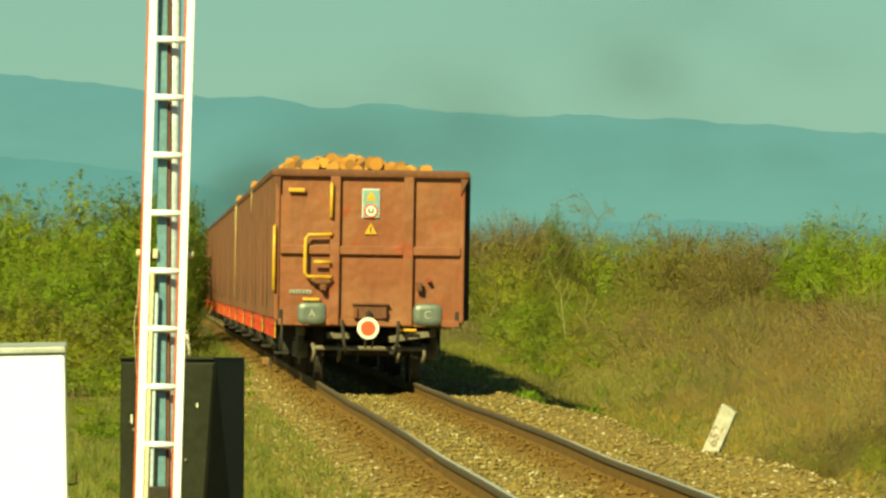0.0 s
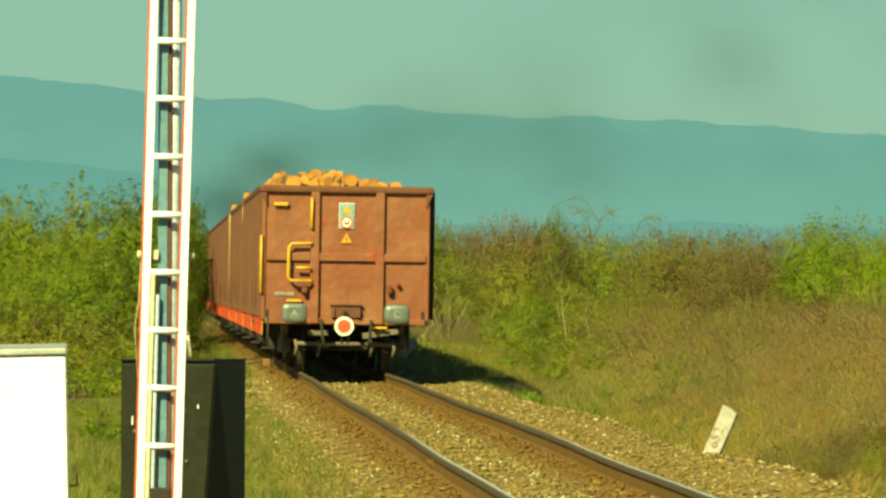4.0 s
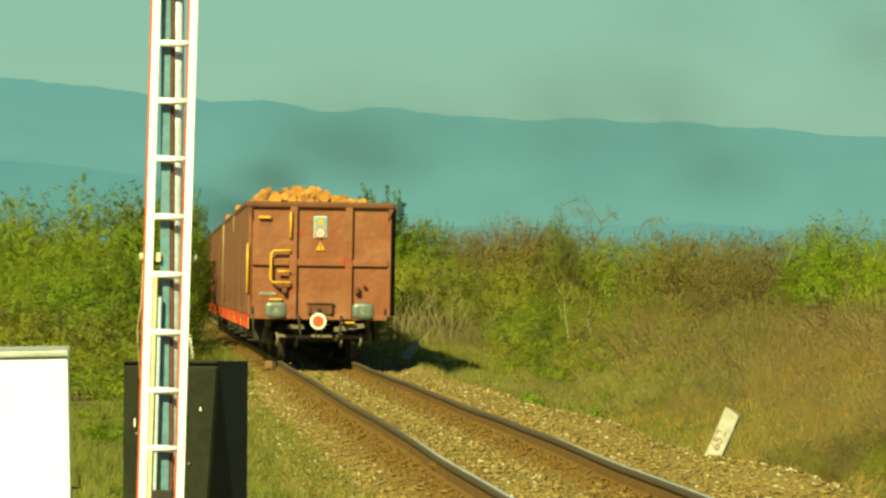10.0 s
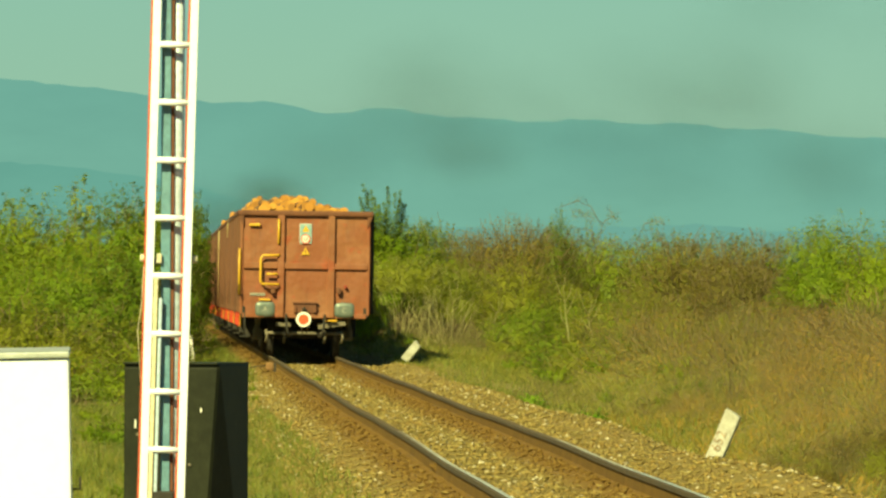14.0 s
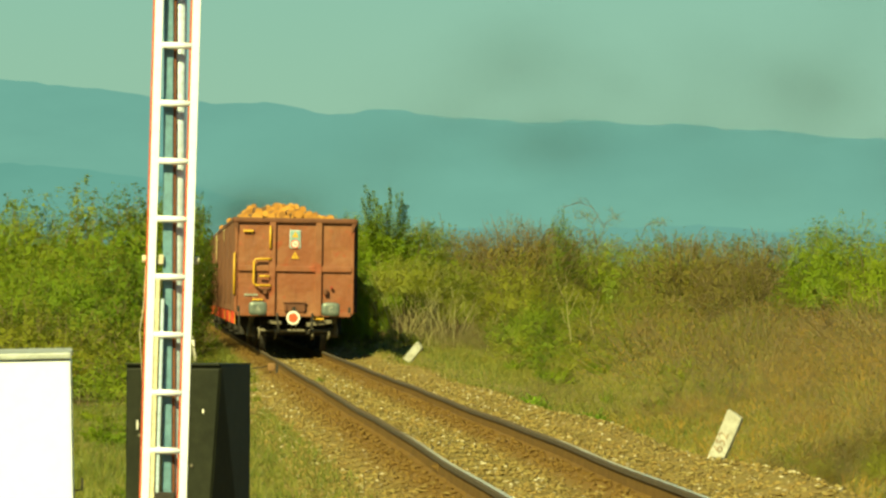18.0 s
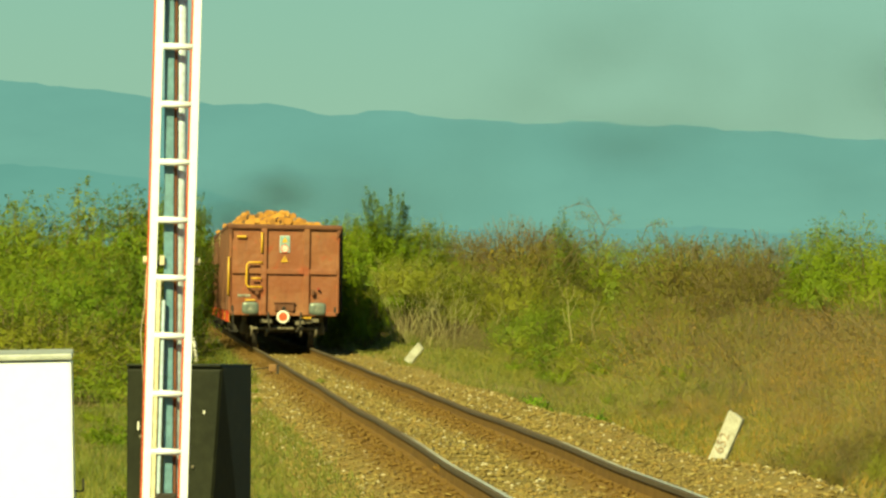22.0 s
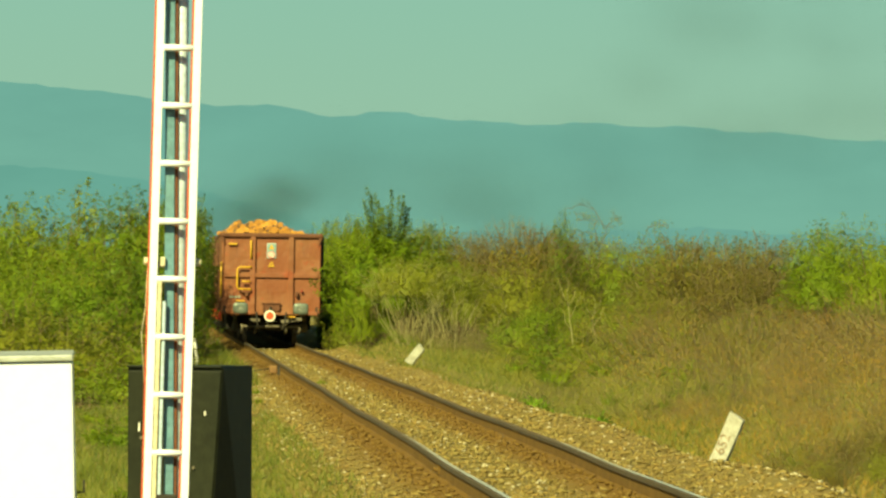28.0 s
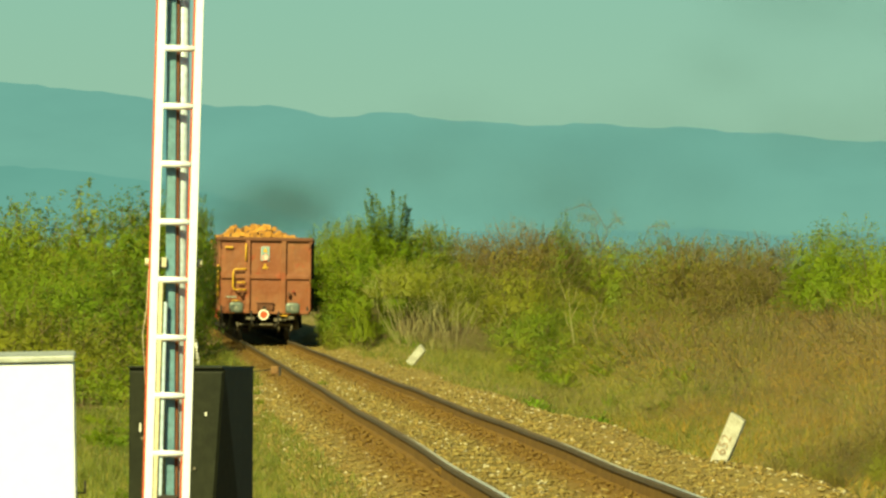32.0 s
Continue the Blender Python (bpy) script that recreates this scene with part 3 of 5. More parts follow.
OLIVE = [shrub(31 + k, "shrub", 3.0, 1.4, 7600, 0.037, 14, LEAF_OLIVE, TWIG, "olive-green shrub with thin leaves and twigs", shoots=560, reach=0.11, loose=0.065, twig=0.005) for k in range(3)]
BROWN = [shrub(41 + k, "shrub", 3.0, 1.35, 7000, 0.033, 26, LEAF_BROWN, TWIG, "brown twiggy shrub almost without leaves", bare=0.02, shoots=900, reach=0.12, twig=0.006) for k in range(3)]
HEDGE = [shrub(121 + k, "shrub", 3.0, 1.0, 3000, 0.060, 8, LEAF_DEEP, TWIG, "dense shrub in the shaded hedge along the line", shoots=200, reach=0.10, loose=0.08) for k in range(2)]
STEMMY = [shrub(51 + k, "shrub", 2.6, 1.3, 4600, 0.034, 24, LEAF_OLIVE, TWIG_PALE, "shrub with many pale bare stems under olive leaves", bare=0.46, fan=0.48, stem_r=0.0075, shoots=330, reach=0.11, loose=0.07) for k in range(2)]
FINE = [shrub(101 + k, "shrub", 3.0, 1.35, 9500, 0.042, 8, (LEAF_GREEN, LEAF_DEEP, LEAF_OLIVE)[k], TWIG, "soft green shrub with small young leaves", shoots=480, reach=0.075, loose=0.07) for k in range(3)]
LOW = [shrub(111 + k, "low_shrub", 1.0, 0.7, 3000, 0.024, 7, (LEAF_GREEN, LEAF_OLIVE, LEAF_OLIVE)[k], TWIG, "low rounded shrub in the rough grass", bare=0.02, stem_r=0.009, shoots=200, reach=0.13, loose=0.16) for k in range(3)]
# two loose fans of young shoots stand over the dome of this one
FANS = [(x * 0.85 + 0.010 * math.sin(9 * x + 2 * j), 0.12 * math.sin(40 * x + j), 0.62, top - 0.06 * j, lean * 0.8 + 0.02 * j)
        for x, top, lean in ((-0.16, 1.07, -0.24), (-0.14, 1.17, -0.17), (-0.10, 1.12, -0.10), (-0.06, 1.01, -0.03), (0.03, 1.03, -0.02), (0.06, 1.15, 0.0), (0.10, 1.16, 0.06), (0.14, 1.12, 0.12), (0.19, 1.02, 0.20))
        for j in range(2)]
SPIKY = [shrub(61, "shrub", 3.5, 1.3, 24000, 0.040, 14, LEAF_LUSH, TWIG, "tall green shrub with loose upright shoots", shoots=320, reach=0.11, loose=0.075, spires=FANS)]
PLANT_RNG = np.random.default_rng(5)
FIRST_USED = set()


def plant(kinds, x, y, height, wide=1.0, tilt=3.0, foot=None, turn=None):
    """One shrub of the given kinds on the ground at x, y."""
    proto = kinds[int(PLANT_RNG.integers(len(kinds)))]
    k = height / CLOSED[proto.name]
    z = (float(ground_z(x, y)) if foot is None else foot) - 0.03
    m = pose(x, y, z, PLANT_RNG.normal() * tilt, PLANT_RNG.normal() * tilt, PLANT_RNG.uniform(0, 360) if turn is None else turn) @ Matrix.Diagonal((k * wide, k * wide, k, 1))
    if proto.name not in FIRST_USED:
        FIRST_USED.add(proto.name)
        proto.matrix_world = m
        return proto
    return copy_thing(proto, m @ Matrix.Diagonal([1 / s for s in proto.scale] + [1]))


def belt(kinds, count, x, y, tops, wide=1.0):
    """A stretch of scrub: shrubs spread evenly over a piece of the field, with tops at the given heights over the rails."""
    for i in range(count):
        f = (i + PLANT_RNG.uniform(0.15, 0.85)) / count
        px = x[0] + (x[1] - x[0]) * f
        py = PLANT_RNG.uniform(*y)
        plant(kinds, px, py, PLANT_RNG.uniform(*tops) - float(ground_z(px, py)), wide)


WEED = [shrub(71 + k, "weed_clump", 1.0, 0.65, 2900, 0.0125, 11, GRASS_DRY, TWIG, "clump of dry orange-brown weeds on the bank", bare=0.02, stem_r=0.003, shoots=260, reach=0.26, up=1.0, loose=0.16, twig=0.002, hay=True) for k in range(2)]
MIXED = [shrub(75 + k, "weed_clump", 1.0, 0.65, 2900, 0.0125, 8, GRASS_MIX if k else GRASS_GREEN, TWIG, "clump of yellow-green weeds on the bank", bare=0.02, stem_r=0.003, shoots=260, reach=0.26, up=1.0, loose=0.16, twig=0.002, hay=True) for k in range(2)]
HERB = [shrub(81 + k, "herb_clump", 0.6, 0.45, 1700, 0.029, 8, LEAF_LUSH, TWIG, "low clump of fresh green herbs", bare=0.02, stem_r=0.006, shoots=60, loose=0.15) for k in range(2)]
FRESH = [shrub(85, "herb_clump", 0.6, 0.45, 1700, 0.029, 8, LEAF_HERB, TWIG, "bright green herb clump at the edge of the ballast", bare=0.02, stem_r=0.006, shoots=60, loose=0.15)]
# along the right of the line, from far to near
belt(OLIVE, 7, (8, 22), (285, 330), (2.9, 3.4), 1.3)
belt(LUSH, 5, (6.3, 7.6), (262, 292), (3.3, 3.7))
# the lush hedge that closes in on the track
for hx, hy, top, wide in ((6.75, 212, 0.40, 1.2), (6.65, 217.5, 0.45, 1.2), (6.5, 223, 0.55, 1.1), (6.35, 228.5, 0.95, 0.8), (5.80, 228, 1.35, 0.62), (5.72, 231, 1.8, 0.55), (6.35, 232, 1.5, 0.8), (5.70, 234, 2.2, 0.50),
                          (6.4, 236, 2.3, 0.75), (5.80, 237.5, 2.5, 0.48), (5.88, 241, 2.8, 0.48), (6.5, 241, 3.0, 0.8), (5.95, 245, 3.1, 0.50), (6.5, 247, 3.3, 0.8),
                          (5.98, 250, 3.3, 0.52), (6.4, 253, 3.4, 0.8), (6.0, 256, 3.3, 0.54), (5.9, 263, 3.4, 0.60), (6.4, 262, 3.5, 0.8), (5.9, 270, 3.5, 0.62), (5.9, 278, 3.5, 0.62), (5.95, 287, 3.6, 0.62)):
    plant(LUSH, hx, hy, top - float(ground_z(hx, hy)), wide)
belt(LOW, 8, (5.5, 5.9), (236, 256), (0.5, 1.0), 0.8)
for k in range(9):
    hy = 238.0 + 3.1 * k
    plant(HEDGE, 5.42 + 0.05 * math.sin(k * 1.9), hy, 1.1 + 0.25 * math.sin(k * 2.7) - float(ground_z(5.4, hy)), 0.62)
belt(OLIVE, 6, (11.2, 16.4), (252, 266), (2.8, 3.3), 1.1)
belt(OLIVE, 2, (8.2, 9.0), (242, 255), (3.0, 3.4))
belt(BROWN, 7, (9.0, 11.6), (234, 244), (3.0, 3.4))
belt(GREEN, 2, (11.4, 11.7), (234, 238), (3.3, 3.6), 0.42)
belt(GREEN, 4, (12.2, 16.2), (236, 246), (2.7, 3.1))
plant(SPIKY, 6.42, 229, 4.0 - float(ground_z(6.42, 229)), 1.3, 0.0, turn=0)
belt(GREEN, 3, (7.0, 8.4), (238, 242), (2.9, 3.4))
belt(OLIVE, 3, (8.6, 9.8), (226, 234), (2.0, 2.7))
belt(STEMMY, 4, (6.2, 8.3), (215, 220), (2.1, 2.5), 1.15)
belt(OLIVE, 3, (9.2, 11.2), (216, 222), (1.9, 2.4), 1.1)
belt(BROWN, 3, (12.0, 14.6), (184, 190), (2.55, 2.85), 1.1)
belt(OLIVE, 4, (12.0, 15.2), (188, 198), (2.6, 3.0), 1.1)
belt(BROWN, 2, (12.6, 14.2), (174, 180), (2.0, 2.4), 1.1)
belt(GREEN, 3, (8.8, 10.6), (196, 202), (1.2, 1.7))
belt(OLIVE, 3, (10.4, 11.9), (178, 188), (1.4, 2.0))
belt(BRIGHT, 6, (12.8, 15.6), (156, 166), (2.5, 2.95), 1.15)
belt(OLIVE, 3, (9.6, 12.4), (150, 160), (0.9, 1.4), 1.3)


def scatter(kinds, count, x, y, size, wide=1.0):
    """Low plants strewn over a piece of the field."""
    for i in range(count):
        px, py = PLANT_RNG.uniform(*x), PLANT_RNG.uniform(*y)
        if px - TRACK_X > 2.7 or px < TRACK_X:
            plant(kinds, px, py, PLANT_RNG.uniform(*size), wide * PLANT_RNG.uniform(0.8, 1.4))


scatter(WEED, 32, (8.4, 13.0), (90, 130), (0.7, 1.35), 1.25)
scatter(MIXED, 30, (8.0, 13.4), (96, 142), (0.6, 1.2), 1.25)
scatter(MIXED, 22, (8.6, 14.4), (138, 176), (0.5, 1.0), 1.5)
scatter(WEED, 8, (9.5, 14.0), (140, 172), (0.6, 1.1), 1.3)
scatter(WEED, 20, (6.7, 10.0), (78, 130), (0.3, 0.6), 1.5)
scatter(MIXED, 12, (6.8, 10.0), (84, 150), (0.3, 0.6), 1.5)
scatter(MIXED, 15, (6.75, 8.9), (203, 214), (0.4, 0.75), 1.3)
scatter(HERB, 20, (7.4, 13.0), (118, 175), (0.22, 0.42), 0.9)
for bx, by, bh in ((6.45, 85, 0.26), (6.65, 88, 0.30), (6.85, 83, 0.30), (7.0, 85, 0.36), (7.1, 90, 0.42), (7.3, 87, 0.5), (7.45, 83, 0.36), (7.6, 85, 0.42), (7.9, 89, 0.6), (8.1, 86, 0.5)):
    plant(OLIVE if bh in (0.42, 0.36) else BROWN, bx, by, bh, 1.35)
scatter(LOW, 7, (8.2, 12.5), (160, 205), (0.5, 1.0), 1.3)
scatter(LOW, 8, (8.2, 13.0), (165, 215), (0.5, 1.2), 1.2)
scatter(LOW, 9, (8.9, 13.0), (198, 222), (0.6, 1.2), 1.3)
scatter(LOW, 7, (8.9, 13.0), (200, 224), (0.7, 1.3), 1.3)
scatter(LOW, 5, (9.0, 12.0), (186, 200), (0.6, 1.1), 1.2)
for hx, hy, hh in ((5.78, 124, 0.27), (5.93, 124.5, 0.20), (5.79, 107, 0.25), (5.92, 108, 0.18)):
    plant(FRESH, hx, hy, hh, 1.0, foot=float(max(ground_z(hx, hy), bed_z(np.array(hx), np.array(hy)))) - 0.05)
# tufts that grow in the ballast
for hx, hy, hh in ((3.02, 150, 0.15), (3.12, 151, 0.11), (1.72, 140, 0.16), (1.62, 128, 0.13), (1.75, 66, 0.12)):
    plant(HERB, hx, hy, hh, 0.7, foot=-0.21 if hx > 2 else -0.27)


def bare_tree(x, y, height, lean, seed, label):
    """A thin, nearly leafless tree with arching branches."""
    rng = np.random.default_rng(seed)
    ob = thing("bare_tree", label, "tree", at=pose(x, y, float(ground_z(x, y)) - 0.05, 0, lean, 0))
    trunk = [(0.10 * math.sin(k * 1.3) + 0.03 * k, 0.05 * math.cos(k * 1.9), height * 0.8 * k / 5) for k in range(6)]
    part("trunk", tubed(trunk, [0.030, 0.024, 0.019, 0.015, 0.011, 0.006], 6), TWIG, ob)
    ends = []
    for k in range(12):
        a = np.array(trunk[int(rng.integers(2, 6))])
        s = 1 if rng.uniform() < 0.7 else -1
        rise, out = height * rng.uniform(0.10, 0.26), s * rng.uniform(0.25, 0.9)
        b = a + [out * 0.45, rng.normal() * 0.2, rise * 0.8]
        c = a + [out, rng.normal() * 0.3, rise]
        d = c + [out * 0.6, rng.normal() * 0.2, -0.28 * abs(out)]
        part("limb", tubed([a, b, c, d], [0.012, 0.010, 0.007, 0.003], 4), TWIG, ob)
        ends += [b, c, d, (c + d) / 2]
    # fine twigs along the limbs
    twigs = bmesh.new()
    for q in range(110):
        a = ends[int(rng.integers(len(ends)))]
        b = a + rng.normal(size=3) * [0.22, 0.2, 0.10] + [0.05, 0, 0.10]
        tube(twigs, [a, (a + b) / 2 + rng.normal(size=3) * 0.02, b], [0.006, 0.005, 0.002], 3, False)
        ends.append((a + b) / 2)
    tagged(part("twig_spray", twigs, TWIG, ob), kind="stuff")
    ends = np.array(ends)
    pick = rng.integers(0, len(ends), 2600)
    pos = ends[pick] + rng.normal(size=(2600, 3)) * 0.10
    mesh_part("crown", leaf_mesh(rng, pos, ends[pick], 0.026), LEAF_OLIVE, ob)
    return ob


def forked_tree(x, y, height, lean, seed):
    """A young crooked tree: a thin pale stem with a few side branches and sparse leaves."""
    rng = np.random.default_rng(seed)
    ob = thing("young_tree", "young tree with a crooked pale stem among shrubs", "tree", at=pose(x, y, float(ground_z(x, y)) - 0.05, 0, lean, 0))
    line = [np.zeros(3)]
    for k in range(7):
        line.append(line[-1] + [rng.normal() * 0.05, rng.normal() * 0.04, height / 7])
    part("trunk", tubed(line, [0.017, 0.016, 0.014, 0.012, 0.010, 0.008, 0.006, 0.003], 6), TWIG_PALE, ob)
    ends = [line[6], line[7]]
    for k, s in ((3, -1), (4, 1), (5, -1), (5, 1)):
        a = line[k]
        b = a + [s * rng.uniform(0.08, 0.16), rng.normal() * 0.05, height * 0.11]
        c = b + [s * rng.uniform(0.02, 0.14), rng.normal() * 0.05, height * rng.uniform(0.10, 0.2)]
        part("limb", tubed([a, b, c], [0.009, 0.007, 0.003], 5), TWIG_PALE, ob)
        ends += [c, (b + c) / 2]
    ends = np.array(ends)
    pick = rng.integers(0, len(ends), 420)
    mesh_part("crown", leaf_mesh(rng, ends[pick] + rng.normal(size=(420, 3)) * 0.11, ends[pick], 0.030), LEAF_OLIVE, ob)
    return ob


bare_tree(12.75, 238, 4.3, 2, 91, "thin tree with arching sparsely leaved branches")
bare_tree(13.7, 239, 3.6, 4, 94, "thin tree with arching sparsely leaved branches")
belt(LOW, 4, (8.6, 9.8), (163, 168), (0.65, 0.95), 1.2)
forked_tree(8.97, 172, 1.9, -2, 92)
forked_tree(9.18, 172.5, 1.5, -4, 93)
forked_tree(7.1, 211, 1.7, -4, 95)
forked_tree(7.75, 212, 1.7, 10, 96)
forked_tree(9.0, 214, 1.3, 3, 97)
# along the left of the line
# two stretches hidden behind the mast, added to shade what lies beyond
belt(GREEN, 4, (-0.5, 0.15), (216, 230), (3.3, 3.6), 0.6)
belt(GREEN, 3, (0.15, 0.4), (192, 206), (2.4, 2.9), 0.5)
belt(GREEN, 3, (-0.5, 0.45), (240, 268), (3.0, 3.5), 0.75)
belt(GREEN, 5, (0.55, 0.68), (226, 247), (3.3, 3.6), 0.5)
belt(GREEN, 2, (0.9, 1.0), (234, 239), (2.4, 2.8), 0.36)
# tall shrubs the mast hides, added to throw shade on the trackside hedge
for gx, gy in ((0.35, 228.5), (0.30, 231.5), (0.40, 234.5)):
    plant(HEDGE, gx, gy, 3.75 - float(ground_z(gx, gy)), 0.5)
# an unbroken, mostly unseen hedge, added to shade the shoulder of the track
for k in range(12):
    hx, hy = 0.36 + 0.08 * math.sin(k * 2.3), 206.0 + 2.6 * k
    plant(HEDGE, hx, hy, 3.0 + 0.02 * k + 0.25 * math.sin(k * 1.7) - float(ground_z(hx, hy)), 0.50)
for k in range(34):
    hx, hy = 0.55 + 0.12 * math.sin(k * 2.3), 236.0 + 2.6 * k
    plant(HEDGE, hx, hy, 3.3 + 0.3 * math.sin(k * 1.7) - float(ground_z(hx, hy)), 0.55)
for gx, gy in ((1.20, 242.4), (1.26, 243.2), (1.18, 244.0), (1.26, 244.8), (1.1, 243.6)):
    plant(HEDGE, gx, gy, 4.15, 0.34, 1.0)
plant(GREEN, 0.9, 252.0, 3.6, 0.40)
belt(GREEN, 3, (0.40, 0.55), (247, 268), (3.2, 3.6), 0.62)
belt(LOW, 5, (0.1, 0.5), (205, 240), (0.5, 1.2), 0.8)
belt(FINE, 3, (-4.4, -2.6), (186, 196), (2.8, 3.3))
belt(FINE, 4, (-2.8, -0.2), (180, 192), (2.7, 3.3))
belt(FINE, 3, (-3.0, -0.9), (168, 176), (2.0, 2.6))
belt(FINE, 4, (-3.2, -0.4), (148, 158), (1.4, 1.9), 1.1)
belt(LOW, 6, (-3.0, -0.3), (136, 146), (0.7, 1.3), 1.2)
scatter(LOW, 8, (-3.2, 0.6), (110, 170), (0.5, 1.1), 1.4)
scatter(HERB, 16, (-3.0, 0.1), (75, 130), (0.2, 0.45))
scatter(LOW, 6, (-0.9, 0.0), (170, 225), (1.0, 2.2), 0.9)
scatter(LOW, 8, (-0.3, 0.25), (165, 222), (0.5, 1.0), 0.9)
belt(OLIVE, 2, (-6.5, -4.6), (190, 220), (3.0, 3.4), 1.2)


# ---- the train ----
def wagon(rear_marks):
    """An open four-axle wagon: y = 0 at its rear buffers, z = 0 on the rails."""
    w = thing("open_wagon", "rust-brown high-sided open freight wagon loaded with logs" if rear_marks else "rust-brown open freight wagon coupled in the train", "freight wagon", "wagons of the train")
    L, R0, R1 = 14.04, 0.62, 13.42
    part("floor", boxed((0, 7.02, 1.16), (2.78, 12.7, 0.10)), WAGON_DARK, w)
    for y, s in ((R0, 1), (R1, -1)):
        part("end_wall", boxed((0, y + s * 0.05, 2.02), (2.76, 0.05, 2.28)), WAGON, w)
        for x in (-0.53, 0.585):
            part("end_post", boxed((x, y - s * 0.01, 2.0), (0.15, 0.10, 2.28), 0.015), WAGON, w)
        for x0, x1 in ((-1.36, -0.606), (-0.454, 0.509), (0.661, 1.38)):
            part("cross_rail", boxed(((x0 + x1) / 2, y, 2.0), (x1 - x0, 0.085, 0.13), 0.012), WAGON, w)
        for x in (-1.405, 1.405):
            part("corner_post", boxed((x, y + s * 0.06, 2.05), (0.07, 0.14, 2.26), 0.02), WAGON, w)
        part("top_rim", boxed((0, y + s * 0.02, 3.165), (2.94, 0.17, 0.12), 0.035), WAGON_DARK, w)
        part("sill_plate", boxed((0, y + s * 0.02, 0.90), (2.74, 0.06, 0.10), 0.01), WAGON, w)
        part("headstock", boxed((0, y + s * 0.16, 0.98), (2.5, 0.22, 0.30), 0.02), UNDER, w)
    for s in (-1, 1):
        part("side_wall", boxed((s * 1.40, 7.02, 2.05), (0.05, 12.72, 2.2)), SIDE, w)
        part("side_rim", boxed((s * 1.44, 7.02, 3.165), (0.13, 12.9, 0.11), 0.03), WAGON_DARK, w)
        part("sole_bar", boxed((s * 1.36, 7.02, 0.98), (0.10, 12.8, 0.22), 0.015), UNDER, w)
        for k in range(9):
            y = 0.80 + k * 12.44 / 8
            # the rearmost right-hand post is painted near-black for the shade behind the end wall
            if s == 1 and k in (0, 8):
                part("side_post", boxed((s * 1.49, y + (0.45 if k == 0 else 0), 2.05), (0.10, 0.16, 2.2), 0.015), UNDER if k == 0 else SIDE, w)
            else:
                part("side_post", boxed((s * 1.455, y, 2.05), (0.08, 0.13, 2.18), 0.015), SIDE, w)
            bright = s < 0 and k % 8
            wide = 0.14 if not bright else 0.26 + 0.20 * (k % 3) if not rear_marks else 0.12 + 0.08 * (k % 3)
            b = boxed((s * 1.414, y + 0.02, 0.90), (0.014, wide, 0.13 + 0.02 * (k % 2)))
            if s < 0:
                box(b, (s * 1.416, y + 0.02, 0.74), (0.016, 0.08, 0.18))
            # latches on the right are coloured dark in place of the shade there
            part("side_latch", b, RED if bright else YELLOW if s < 0 and k == 0 else UNDER, w, "red-painted latch plate" if bright else "yellow-painted latch" if s < 0 and k == 0 else "dark latch")
            if k in (2, 5):
                d = part("side_door", boxed((s * 1.442, y + 0.78, 1.95), (0.04, 1.36, 1.9), 0.012), SIDE, w)
                part("door_bar", tubed([(s * 1.475, y + 0.78, 1.1), (s * 1.475, y + 0.78, 2.85)], 0.022, 6), WAGON_DARK, d)
        if rear_marks and s < 0:
            part("hand_pole", tubed([(-1.43, 0.64, 1.36), (-1.45, 0.56, 1.38), (-1.45, 0.56, 2.34), (-1.43, 0.64, 2.36)], 0.026, 8), YELLOW, w, "yellow grab pole")
        for k, y in enumerate((0.45, 13.6)):
            if s > 0 and rear_marks and k == 0:
                continue
            st = bmesh.new()
            tube(st, [(s * 1.32, y, 0.95), (s * 1.32, y, 0.42)], 0.018, 6)
            tube(st, [(s * 1.32, y + 0.36, 0.95), (s * 1.32, y + 0.36, 0.42)], 0.018, 6)
            box(st, (s * 1.32, y + 0.18, 0.43), (0.22, 0.40, 0.03))
            part("foot_step", st, UNDER, w)
    for y, s in ((0, 1), (L, -1)):
        for x in (-0.875, 0.875):
            b = part("buffer", tubed([(x, y + s * 0.10, 1.05), (x, y + s * 0.36, 1.05), (x, y + s * 0.37, 1.05), (x, y + s * 0.62, 1.05)], [0.085, 0.085, 0.115, 0.125], 14), UNDER, w)
            h = bmesh.new()
            rings = []
            for depth, grow in ((0.075, 0.94), (0.045, 1.0), (0.012, 0.985), (-0.008, 0.90), (-0.022, 0.55)):
                ring = []
                for q in range(32):
                    a = 2 * math.pi * q / 32
                    ca, sa_ = math.cos(a), math.sin(a)
                    rx = (abs(ca) ** 4.5 + abs(sa_) ** 4.5) ** (-1 / 4.5)
                    ring.append(h.verts.new((x + 0.222 * grow * rx * ca, y + s * depth, 1.035 + 0.168 * grow * rx * sa_)))
                rings.append(ring)
            for ra, rb in zip(rings, rings[1:]):
                for q in range(32):
                    h.faces.new((ra[q], ra[(q + 1) % 32], rb[(q + 1) % 32], rb[q])).smooth = True
            h.faces.new(rings[0])
            h.faces.new(rings[-1][::-1])
            bmesh.ops.recalc_face_normals(h, faces=h.faces)
            part("buffer_head", h, BUFFER, b, "grey-green greased buffer plate")
        hook = bmesh.new()
        tube(hook, [(0, y + s * 0.6, 1.04), (0, y + s * 0.30, 1.04), (0, y + s * 0.18, 1.01), (0, y + s * 0.16, 0.95), (0, y + s * 0.22, 0.92)], [0.05, 0.045, 0.04, 0.035, 0.03], 8)
        part("draw_hook", hook, UNDER, w)
        pk = boxed((0.02, y + s * 0.60, 1.06), (0.50, 0.05, 0.20), 0.01)
        part("hook_pocket", pk, WAGON_DARK, w)
        part("hook_shield", boxed((0.02, y + s * 0.58, 1.185), (0.56, 0.08, 0.03), 0.008), WAGON_DARK, w)
